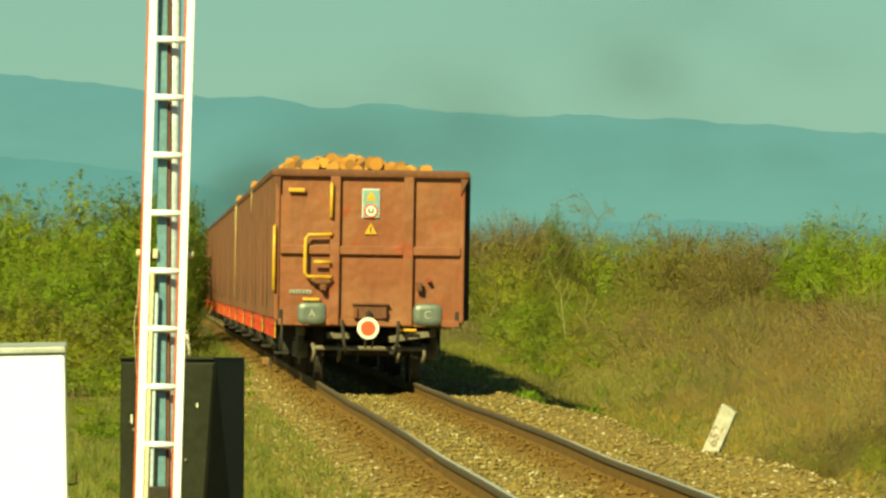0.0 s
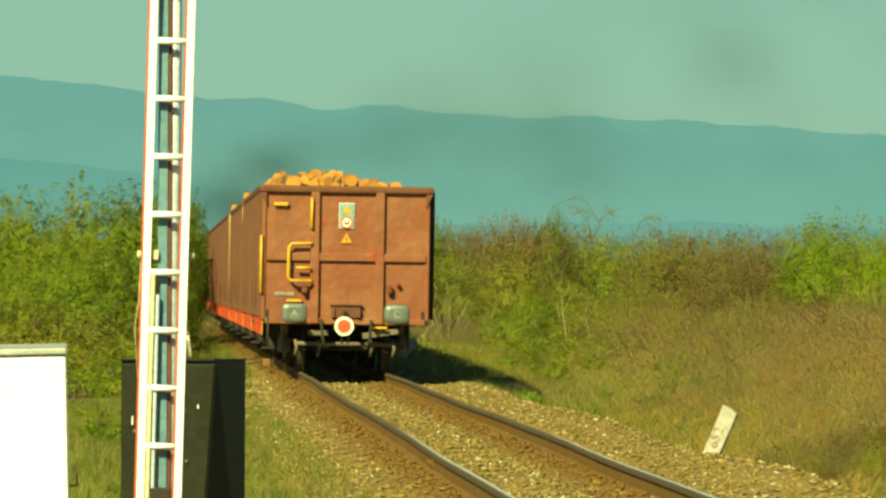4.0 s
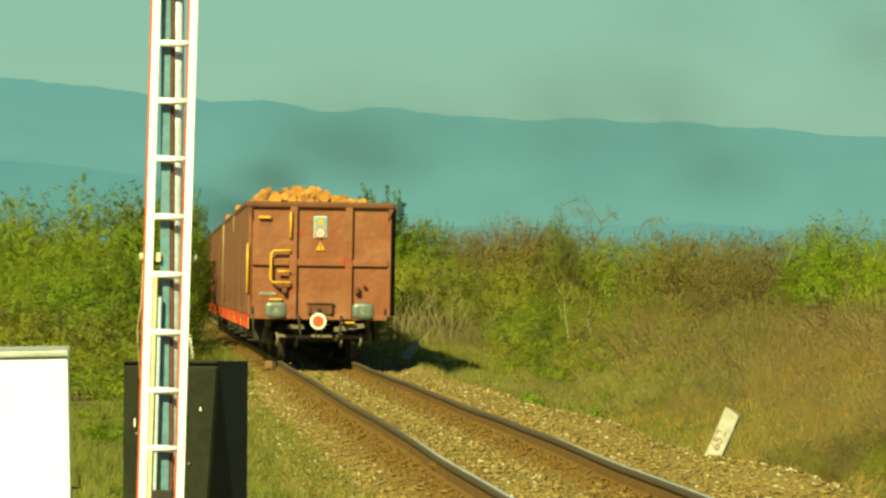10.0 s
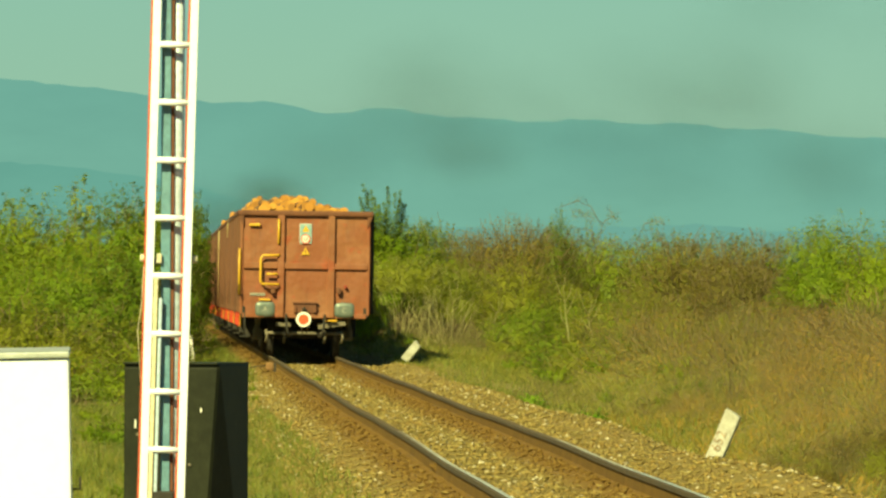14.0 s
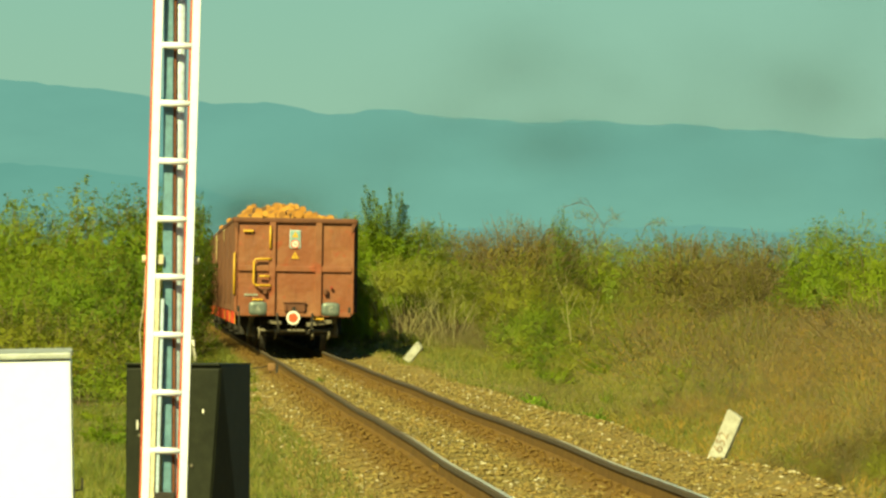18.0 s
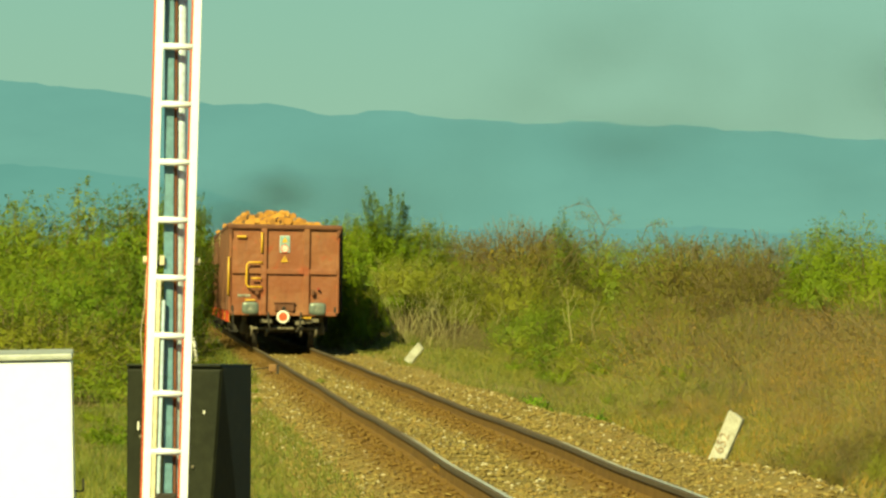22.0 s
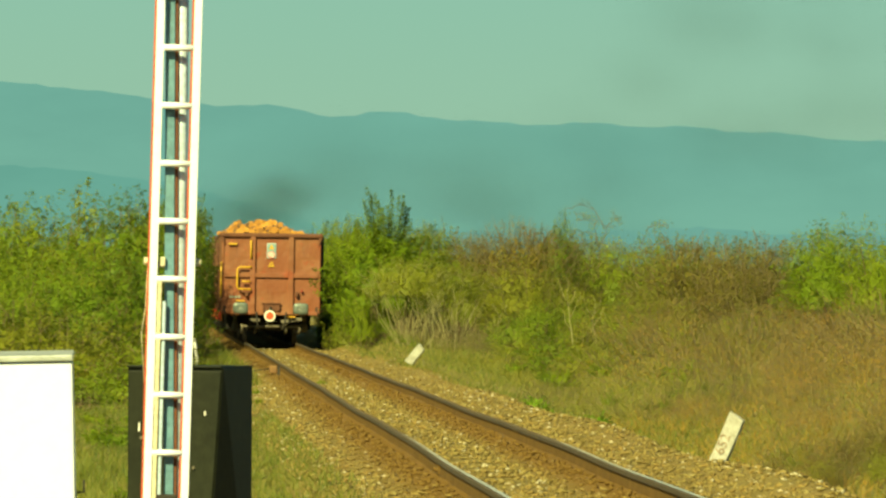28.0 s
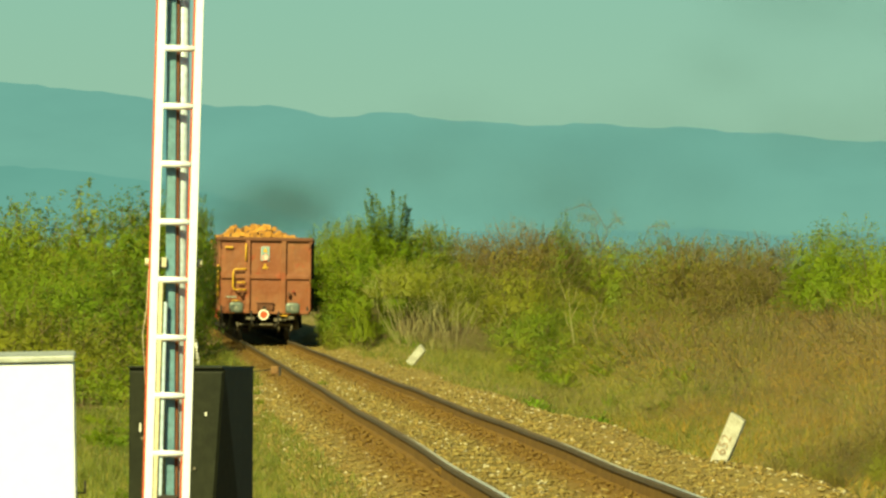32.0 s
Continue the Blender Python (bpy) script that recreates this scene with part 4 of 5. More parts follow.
        for dx in (-0.20, 0.24):
            part("pocket_cheek", boxed((dx, y + s * 0.575, 1.05), (0.06, 0.08, 0.16), 0.01), WAGON_DARK, w)
        sc = bmesh.new()
        for dx in (-0.05, 0.05):
            tube(sc, [(dx, y + s * 0.2, 0.98), (dx * 1.3, y + s * 0.24, 0.72), (dx, y + s * 0.28, 0.52)], 0.017, 6)
        tube(sc, [(-0.09, y + s * 0.25, 0.70), (0.09, y + s * 0.25, 0.70)], 0.028, 8)
        part("screw_coupling", sc, STEEL_DULL, w)
        for dx in (-0.40, 0.45):
            part("brake_hose", tubed([(dx, y + s * 0.55, 0.92), (dx, y + s * 0.38, 0.86), (dx * 0.95, y + s * 0.30, 0.62), (dx * 0.85, y + s * 0.36, 0.44), (dx * 0.7, y + s * 0.48, 0.46)], 0.026, 8), UNDER, w)
    # brake gear across the rear
    part("brake_beam", tubed([(-0.84, 0.95, 0.51), (0.84, 0.95, 0.51)], 0.036, 8), STEEL_DULL, w)
    for x in (-0.84, -0.45, 0.45, 0.84):
        part("brake_hanger", tubed([(x, 0.95, 0.58), (x + 0.03, 0.93, 0.44), (x, 0.98, 0.30)], 0.03, 6), STEEL_DULL, w)
    part("tie_plate", boxed((0.62, 0.72, 0.70), (0.62, 0.04, 0.10), 0.01, Euler((0, radians(-9), 0)).to_matrix()), STEEL_DULL, w)
    part("tie_plate", boxed((-0.45, 0.74, 0.70), (0.36, 0.04, 0.09), 0.01), STEEL_DULL, w)
    part("release_lever", boxed((0.60, 0.60, 0.80), (0.26, 0.03, 0.04), 0.008), YELLOW, w, "yellow brake lever")
    # unseen gear added to block lit ground from showing under the floor
    for s in (-1, 1):
        part("equipment_box", boxed((s * 1.02, 5.6, 0.64), (0.46, 1.3, 0.46), 0.03), UNDER, w)
        part("air_reservoir", tubed([(s * 0.9, 7.1, 0.66), (s * 0.9, 7.15, 0.66), (s * 0.9, 8.5, 0.66), (s * 0.9, 8.55, 0.66)], [0.12, 0.21, 0.21, 0.12], 14), UNDER, w)
    part("brake_cylinder", tubed([(0.1, 6.2, 0.72), (0.1, 7.0, 0.72)], 0.20, 14), UNDER, w)
    for yb in (2.52, 11.52):
        bg = part("bogie", boxed((0, yb, 0.70), (2.0, 0.50, 0.20), 0.03), UNDER, w)
        for s in (-1, 1):
            f = bmesh.new()
            for a, b in ((-1.25, -0.55), (0.55, 1.25)):
                box(f, (s * 1.0, yb + (a + b) / 2, 0.76), (0.10, b - a, 0.14), 0.02)
            box(f, (s * 1.0, yb, 0.62), (0.10, 1.3, 0.16), 0.02)
            part("side_frame", f, STEEL_DULL, bg)
            for o in (-0.9, 0.9):
                part("axle_box", boxed((s * 1.0, yb + o, 0.47), (0.20, 0.26, 0.24), 0.03), STEEL_DULL, bg)
                for q in (-0.24, 0.24):
                    sp = bmesh.new()
                    tube(sp, [(s * 1.02 + 0.055 * math.cos(a), yb + o + q + 0.055 * math.sin(a), 0.42 + 0.24 * a / (10 * math.pi)) for a in np.linspace(0, 10 * math.pi, 31)], 0.013, 4)
                    part("spring", sp, STEEL_DULL, bg)
        for o in (-0.9, 0.9):
            ws = new("wheelset", None)
            ws.parent = w
            ws.location = (0, yb + o, 0.46)
            part("axle", tubed([(-1.05, 0, 0), (1.05, 0, 0)], 0.075, 10), UNDER, ws)
            for s in (-1, 1):
                prof = [(0.67, 0.12), (0.68, 0.38), (0.66, 0.41), (0.66, 0.49), (0.69, 0.485), (0.70, 0.462), (0.80, 0.455), (0.80, 0.41), (0.76, 0.38), (0.74, 0.12)]
                wb = bmesh.new()
                rings = [[wb.verts.new((s * a, r * math.cos(t), r * math.sin(t))) for a, r in prof] for t in np.linspace(0, 2 * math.pi, 24, endpoint=False)]
                for i in range(24):
                    for j in range(len(prof)):
                        wb.faces.new((rings[i][j], rings[i][(j + 1) % len(prof)], rings[(i + 1) % 24][(j + 1) % len(prof)], rings[(i + 1) % 24][j]))
                bmesh.ops.recalc_face_normals(wb, faces=wb.faces)
                part("wheel", wb, UNDER, ws)
    if rear_marks:
        e = R0 - 0.065
        part("grab_bar", tubed([(-0.59, e + 0.03, 2.48), (-0.59, e - 0.05, 2.50), (-0.59, e - 0.05, 2.99), (-0.59, e + 0.03, 3.01)], 0.026, 8), YELLOW, w, "yellow grab bar")
        part("grab_loop", tubed([(-0.56, e + 0.02, 2.23), (-0.60, e - 0.035, 2.23), (-0.93, e - 0.035, 2.22), (-0.975, e - 0.035, 2.16), (-0.985, e - 0.035, 1.66), (-0.94, e - 0.035, 1.59), (-0.60, e - 0.035, 1.585), (-0.56, e + 0.02, 1.585)], 0.028, 8), YELLOW, w, "yellow looped grab rail")
        part("loop_step", tubed([(-0.85, e - 0.05, 1.81), (-0.60, e - 0.05, 1.81)], 0.028, 8), YELLOW, w, "yellow step bar")
        br = bmesh.new()
        tube(br, [(-0.88, e - 0.05, 1.56), (-0.80, e - 0.035, 1.50), (-0.62, e - 0.035, 1.50), (-0.56, e, 1.54)], 0.035, 8)
        box(br, (-0.70, e - 0.02, 1.43), (0.10, 0.10, 0.10), 0.02)
        part("lamp_bracket", br, WAGON_DARK, w)
        part("tie_bar", boxed((-1.12, e + 0.03, 2.90), (0.25, 0.05, 0.06), 0.015), YELLOW, w, "yellow tie bar")
        part("tie_bar", boxed((-0.875, e + 0.04, 1.245), (0.26, 0.05, 0.045), 0.012), YELLOW, w, "yellow tie bar")
        lb = part("label_plate", boxed((-1.04, e + 0.075, 1.36), (0.33, 0.012, 0.055)), CHALK, w, "white plate with small marks")
        for k in range(6):
            part("mark", boxed((-1.17 + k * 0.05, e + 0.066, 1.36), (0.025, 0.006, 0.03)), INK, lb)
        c = bmesh.new()
        tube(c, [(0.90, e + 0.06, 1.56), (0.90, e - 0.03, 1.56)], 0.034, 10)
        part("lamp_socket", c, worn("socket_red", (0.30, 0.035, 0.018), (0.20, 0.03, 0.015), 9, 0.5, bump=0), w, "dull red socket cover")
        part("lamp_bracket", boxed((0.76, e, 1.46), (0.09, 0.08, 0.14), 0.02), WAGON_DARK, w)
        for x in (-1.40, 1.40):
            gs = bmesh.new()
            k = 1 if x > 0 else -1
            vs = [gs.verts.new((x + k * a, e + 0.02, z)) for a, z in ((-0.03, 3.10), (0.085, 3.10), (-0.03, 2.86))]
            f = gs.faces.new(vs)
            g = bmesh.ops.extrude_face_region(gs, geom=[f])
            bmesh.ops.translate(gs, verts=[v for v in g["geom"] if isinstance(v, bmesh.types.BMVert)], vec=(0, 0.03, 0))
            bmesh.ops.recalc_face_normals(gs, faces=gs.faces)
            part("corner_gusset", gs, WAGON_DARK, w)
        # placard with two symbols, and a warning triangle
        pl = part("placard", boxed((0.01, e + 0.072, 2.715), (0.265, 0.014, 0.44), 0.006), PLACARD_EDGE, w, "white-edged teal safety placard")
        part("placard_field", boxed((0.01, e + 0.061, 2.715), (0.245, 0.01, 0.415), 0.004), TEAL, pl)

        def triangle(cx, cz, size, y, mat, name, parent):
            bm = bmesh.new()
            vs = [bm.verts.new((cx + size * a, y, cz + size * b)) for a, b in ((-0.55, -0.42), (0.55, -0.42), (0.0, 0.58))]
            f = bm.faces.new(vs)
            g = bmesh.ops.extrude_face_region(bm, geom=[f])
            bmesh.ops.translate(bm, verts=[v for v in g["geom"] if isinstance(v, bmesh.types.BMVert)], vec=(0, 0.008, 0))
            bmesh.ops.recalc_face_normals(bm, faces=bm.faces)
            return part(name, bm, mat, parent)
        triangle(0.01, 2.82, 0.15, e + 0.05, YELLOW, "warning_symbol", pl)
        part("ring_symbol", tubed([(0.01, e + 0.058, 2.60), (0.01, e + 0.048, 2.60)], 0.105, 20), RED, pl)
        part("ring_field", tubed([(0.01, e + 0.050, 2.60), (0.01, e + 0.043, 2.60)], 0.080, 20), WHITE, pl)
        u = bmesh.new()
        box(u, (-0.022, e + 0.038, 2.615), (0.020, 0.008, 0.06))
        box(u, (0.042, e + 0.038, 2.615), (0.020, 0.008, 0.06))
        box(u, (0.01, e + 0.038, 2.578), (0.07, 0.008, 0.02))
        part("ring_mark", u, INK, pl)
        tri = triangle(0.01, 2.32, 0.17, e + 0.062, YELLOW, "warning_triangle", w)
        part("bolt_mark", boxed((0.01, e + 0.056, 2.315), (0.016, 0.008, 0.07)), INK, tri)
        # chalk letters on the buffer plates
        for x, ch in ((-0.875, "A"), (0.875, "C")):
            cu = bpy.data.curves.new("chalk_letter", "FONT")
            cu.body, cu.size, cu.align_x, cu.align_y, cu.extrude = ch, 0.16, "CENTER", "CENTER", 0.002
            cu.materials.append(CHALK)
            t = new("chalk_letter", cu)
            t.parent = w
            t.matrix_basis = pose(x, -0.028, 1.03, 90, 0, 0)
    return w


def logs(seed, name, label, heaps, per, flat=1.05):
    """A heap of cut logs, lying lengthways; it fills the wagon's top."""
    rng = np.random.default_rng(seed)
    ob = thing(name, label, "log pile", "log piles on the train")
    meshes = []
    for k in range(6):
        bm = bmesh.new()
        n, r = 12, 1.0
        ends = []
        wob = 1 + rng.normal(size=n) * 0.035
        for y in (0.0, 0.5, 1.0):
            ends.append([bm.verts.new((wob[i] * math.cos(2 * math.pi * i / n), y, wob[i] * math.sin(2 * math.pi * i / n))) for i in range(n)])
        for a, b in zip(ends, ends[1:]):
            for i in range(n):
                f = bm.faces.new((a[i], b[i], b[(i + 1) % n], a[(i + 1) % n]))
                f.smooth = True
        for e in (ends[0], ends[2][::-1]):
            f = bm.faces.new(e)
            f.material_index = 1
        bmesh.ops.recalc_face_normals(bm, faces=bm.faces)
        me = bpy.data.meshes.new("log")
        bm.to_mesh(me)
        bm.free()
        me.materials.append(BARK)
        me.materials.append(CUT)
        meshes.append(me)
    for y0, length, top in heaps:
        for i in range(per):
            x = rng.uniform(-1.25, 1.28)
            # the heap is highest left of the middle and falls away to the right
            crest = 3.02 + (top - 3.02) * max(0.0, 1 - abs((x + 0.28) / (flat if x < -0.28 else 1.7)) ** 2.6)
            z = crest - 0.5 * rng.uniform(0, 1) ** 1.6
            r = rng.uniform(0.070, 0.112)
            o = new("log", meshes[int(rng.integers(6))])
            o.parent = ob
            o.matrix_basis = pose(x, y0 + rng.uniform(-0.10, 0.10), z, 0.2 + rng.normal() * 0.5, rng.uniform(0, 360), rng.normal() * 0.9) @ Matrix.Diagonal((r, length, r, 1))
    return ob


WAGONS = 11
last = wagon(True)
plain = wagon(False)
train = [last, plain] + [copy_thing(plain, Matrix()) for k in range(WAGONS - 2)]
# loose lashing straps hang over the sides of two wagons
for k, low, sway in ((1, 2.75, 0.0), (3, 1.15, 0.02), (3, 2.6, -0.01)):
    part("strap", tubed([(-1.50, 8.0 + low, 3.20), (-1.512, 8.0 + low + sway, (3.2 + low) / 2), (-1.505, 8.0 + low - sway, low)], [0.008, 0.007, 0.008], 5), STRAP, train[k], "pale yellow lashing strap")
heap_last = logs(3, "log_pile", "heap of freshly cut orange-brown logs above the wagon rim", [(0.85, 3.0, 3.36), (4.0, 3.0, 3.36), (7.2, 3.0, 3.38), (10.3, 2.9, 3.40)], 48)
heap_next = logs(4, "log_pile", "heap of cut logs on a wagon of the train", [(0.8, 3.0, 3.46), (4.0, 3.0, 3.58), (7.2, 3.0, 3.70), (10.3, 2.9, 3.82)], 32)
heap_wide = logs(6, "log_pile", "broad heap of cut logs on a wagon of the train", [(0.8, 3.0, 3.40), (4.0, 3.0, 3.62), (7.2, 3.0, 3.45)], 34, 1.8)
piles = [heap_last, heap_next] + [heap_wide if k == 3 else copy_thing(heap_wide if k == 5 else heap_next, Matrix()) for k in range(2, WAGONS)]

disc = thing("tail_disc", "round red tail disc with a white rim", "signal disc")
part("rim", tubed([(0, 0.0, 0), (0, -0.015, 0)], 0.165, 28), WHITE, disc)
part("field", tubed([(0, -0.013, 0), (0, -0.020, 0)], 0.115, 28), worn("disc_red", (0.78, 0.10, 0.035), (0.66, 0.08, 0.03), 9, 0.4, bump=0), disc)
part("clip", tubed([(0, 0.02, -0.02), (0, 0.02, 0.22), (0, 0.06, 0.26)], 0.012, 6), UNDER, disc)


def roll_rows(place):
    """A wheelset turns as the train rolls away."""
    rows, steps = [], 230
    for i in range(steps + 1):
        t = SECONDS * i / steps
        rows.append((t, Matrix.Translation(place) @ Matrix.Rotation(-SPEED * t / 0.46, 4, "X")))
    return rows


# the wagons sway and dip a little on the uneven track: seconds, sideways, upwards
SWAY = [(0.0, -0.006, 0.020), (3.0, 0.0, -0.014), (6.0, 0.013, -0.006), (9.0, 0.011, -0.003), (11.0, 0.020, 0.016), (13.0, 0.008, 0.006), (17.0, 0.011, 0.006),
        (20.0, 0.002, 0.0), (23.0, -0.010, -0.001), (25.0, -0.012, -0.005), (28.0, -0.032, -0.024), (30.0, -0.024, -0.014), (SECONDS, -0.036, -0.014)]


def motions():
    for k, (w, p) in enumerate(zip(train, piles)):
        y = REAR_Y + k * 14.04
        for ob in (w, p):
            walk(ob, [(t, pose(TRACK_X + sway, y + SPEED * t, bounce)) for t, sway, bounce in SWAY])
    walk(disc, [(t, pose(TRACK_X - 0.02 + sway, REAR_Y + 0.10 + SPEED * t, 0.82 + bounce)) for t, sway, bounce in SWAY])
    for w in train[:2]:
        for ws in [c for c in w.children if c.name.startswith("wheelset")]:
            walk(ws, roll_rows(ws.location.copy()))
    smoke_rows()


# ---- smoke ----
def smoke_build(t, b, out, most):
    tc = t.nodes.new("ShaderNodeTexCoord")
    sep = t.nodes.new("ShaderNodeSeparateXYZ")
    t.links.new(tc.outputs["Object"], sep.inputs[0])
    flat = t.nodes.new("ShaderNodeCombineXYZ")
    t.links.new(sep.outputs[0], flat.inputs[0])
    t.links.new(sep.outputs[2], flat.inputs[2])
    ln = t.nodes.new("ShaderNodeVectorMath")
    ln.operation = "LENGTH"
    t.links.new(flat.outputs[0], ln.inputs[0])
    info = t.nodes.new("ShaderNodeObjectInfo")
    cloud = noise_tex(t, tc.outputs["Object"], 1.6, 4)
    add = t.nodes.new("ShaderNodeMath")
    add.operation = "MULTIPLY_ADD"
    t.links.new(cloud, add.inputs[0])
    add.inputs[1].default_value = 0.7
    t.links.new(ln.outputs["Value"], add.inputs[2])
    dens = node(t, "ShaderNodeMapRange")
    dens.interpolation_type = "SMOOTHSTEP"
    for k, v in (("From Min", 1.25), ("From Max", 0.25), ("To Min", 0.0), ("To Max", most)):
        dens.inputs[k].default_value = v
    t.links.new(add.outputs[0], dens.inputs[0])
    b.inputs["Base Color"].default_value = (0.022, 0.036, 0.026, 1)
    b.inputs["Roughness"].default_value = 1.0
    b.inputs["Specular IOR Level"].default_value = 0.0
    own = node(t, "ShaderNodeMapRange")
    own.inputs["To Min"].default_value, own.inputs["To Max"].default_value = 0.35, 1.65
    t.links.new(info.outputs["Random"], own.inputs[0])
    alpha = t.nodes.new("ShaderNodeMath")
    alpha.operation = "MULTIPLY"
    t.links.new(dens.outputs[0], alpha.inputs[0])
    t.links.new(own.outputs[0], alpha.inputs[1])
    t.links.new(alpha.outputs[0], b.inputs["Alpha"])


SMOKE = material("smoke", lambda t, b, out: smoke_build(t, b, out, 0.038))
SMOKE_THIN = material("thin_smoke", lambda t, b, out: smoke_build(t, b, out, 0.030))
SMOKE_DENSE = material("dense_smoke", lambda t, b, out: smoke_build(t, b, out, 0.085))
scene.cycles.transparent_max_bounces = 40
SMOKE_RNG = np.random.default_rng(8)


def puff(r, mat):
    bm = bmesh.new()
    bmesh.ops.create_icosphere(bm, subdivisions=3, radius=1.0)
    for f in bm.faces:
        f.smooth = True
    for v in bm.verts:
        v.co.y *= 0.4
    ob = part("smoke_puff", bm, mat)
    ob.scale = (r * SMOKE_RNG.uniform(1.1, 1.7), r, r * 0.8)
    ob.visible_shadow = False
    return tagged(ob, "thin puff of dark diesel smoke drifting over the train", "smoke", "smoke puffs over the train")


SMOKE_Y, DRIFT = 420.0, 1.2
# each puff leaves the engine at its own second; the engine smokes less and less
PUFFS = [(puff(SMOKE_RNG.uniform(2.8, 5.2), SMOKE if born < 9 else SMOKE_THIN), born) for born in np.arange(-24.0, 31.0, 0.75)]
PLUME = [(puff(SMOKE_RNG.uniform(1.8, 2.9), SMOKE_DENSE), k) for k in range(7)]


def smoke_path(u, born):
    """Sideways place and height of the smoke, u metres along its way from the engine."""
    rise = np.interp(born, [-30, 4, 16], [5.0, 5.0, 3.2])
    drift = np.interp(born, [-30, 4, 16], [0.20, 0.15, 0.10])
    return 2.0 + u, 3.4 + rise * (1 - math.exp(-max(u, 0) / 3.6)) + drift * u


def smoke_rows():
    for ob, born in PUFFS:
        # the puffs lie close together over the engine and scatter on their way
        high, dy, pace = float(np.clip(SMOKE_RNG.normal(), -1.6, 1.6)), SMOKE_RNG.uniform(-8, 8), DRIFT * SMOKE_RNG.uniform(0.75, 1.3)
        rows = []
        for i in range(9):
            t = SECONDS * i / 8
            u = pace * (t - born)
            x, z = smoke_path(u, born)
            rows.append((t, pose(x, SMOKE_Y + dy, z + high * (0.4 + 0.10 * max(u, 0)))))
        walk(ob, rows)
    # the foot of the plume rolls over the engine
    for ob, k in PLUME:
        a, b, c = SMOKE_RNG.uniform(0, 6.3), SMOKE_RNG.uniform(0.5, 1.1), SMOKE_RNG.uniform(0.3, 0.7)
        rows = []
        for i in range(17):
            t = SECONDS * i / 16
            u = 0.7 + k * 0.58 + 0.03 * t + 0.5 * math.sin(a + b * t)
            x, z = smoke_path(u, t)
            rows.append((t, pose(x, SMOKE_Y - 12 + k, z - 0.2 + c * math.sin(a * 2 + b * t))))
        walk(ob, rows)


# ---- beside the camera's line of sight ----
def mast():
    D = 42.4
    m = thing("ladder_mast", "white steel signal mast with a red-edged ladder", "signal mast", at=pose(0.0, D, -0.6, 0, 0.75, 0))
    x0 = 0.049
    for x in (x0 - 0.097, x0 + 0.097):
        part("ladder_rail", boxed((x, 0, 2.6), (0.041, 0.022, 5.2), 0.004), MAST_WHITE, m)
        part("rail_flange", boxed((x - 0.026, 0.02, 2.6), (0.011, 0.06, 5.2), 0.002), MAST_RED, m, "red-painted edge of the ladder")
    for i in range(17):
        part("rung", tubed([(x0 - 0.077, 0.0, 0.345 + 0.3 * i), (x0 + 0.077, 0.0, 0.345 + 0.3 * i)], 0.0170, 8), MAST_WHITE, m)
    # the tube and the duct behind stand plumb, the ladder leans a little
    lean = lambda z, top, low: x0 + top + (low - top) * (3.55 - z) / 2.58
    part("tube", tubed([(lean(z, 0.012, 0.062), 0.108, z) for z in (0.0, 5.2)], 0.035, 16), MAST_GREY, m)
    mid = (lean(0.2, -0.046, 0.012) + lean(5.0, -0.046, 0.012)) / 2
    slant = Euler((0, radians(-1.4), 0)).to_matrix()
    part("cable_duct", boxed((mid, 0.060, 2.6), (0.050, 0.026, 5.2), 0.004, slant), MAST_BLUE, m)
    part("duct_edge", boxed((mid + 0.034, 0.070, 2.6), (0.016, 0.026, 5.2), 0.002, slant), WAGON_DARK, m, "red-brown edge of the cable duct")
    part("cable_post", boxed((x0 - 0.062, 0.004, 1.07), (0.022, 0.03, 2.14), 0.006), CREAM, m)
    part("cable_post", boxed((x0 - 0.036, 0.010, 1.03), (0.018, 0.02, 2.00), 0.006), MAST_GREY, m)
    collar = boxed((x0 + 0.005, 0.055, 0.82), (0.113, 0.12, 0.42), 0.012)
    part("collar", collar, UNDER, m, "dark collar round the foot of the tube")
    for z in (0.40, 2.22):
        part("clamp", boxed((x0, 0.108, z), (0.17, 0.014, 0.030), 0.004), UNDER, m)
    for s in (-1, 1):
        part("bolt", tubed([(x0 + s * 0.122, 0.05, 2.235), (x0 + s * 0.148, 0.05, 2.235)], 0.02, 8), CREAM, m)
    part("bracket", boxed((x0 - 0.052, 0.03, 2.235), (0.03, 0.02, 0.05), 0.004), CREAM, m)
    wire = [(x0 - 0.128, 0.02, 2.20), (x0 - 0.133, 0.02, 2.0), (x0 - 0.150, 0.02, 1.86), (x0 - 0.128, 0.02, 1.60)]
    part("wire", tubed(wire, 0.0022, 5), CREAM, m, "thin loose pale wire")
    part("footing", boxed((x0, 0.05, -0.05), (0.5, 0.5, 0.3), 0.03), CONCRETE, m)
    return m


mast()


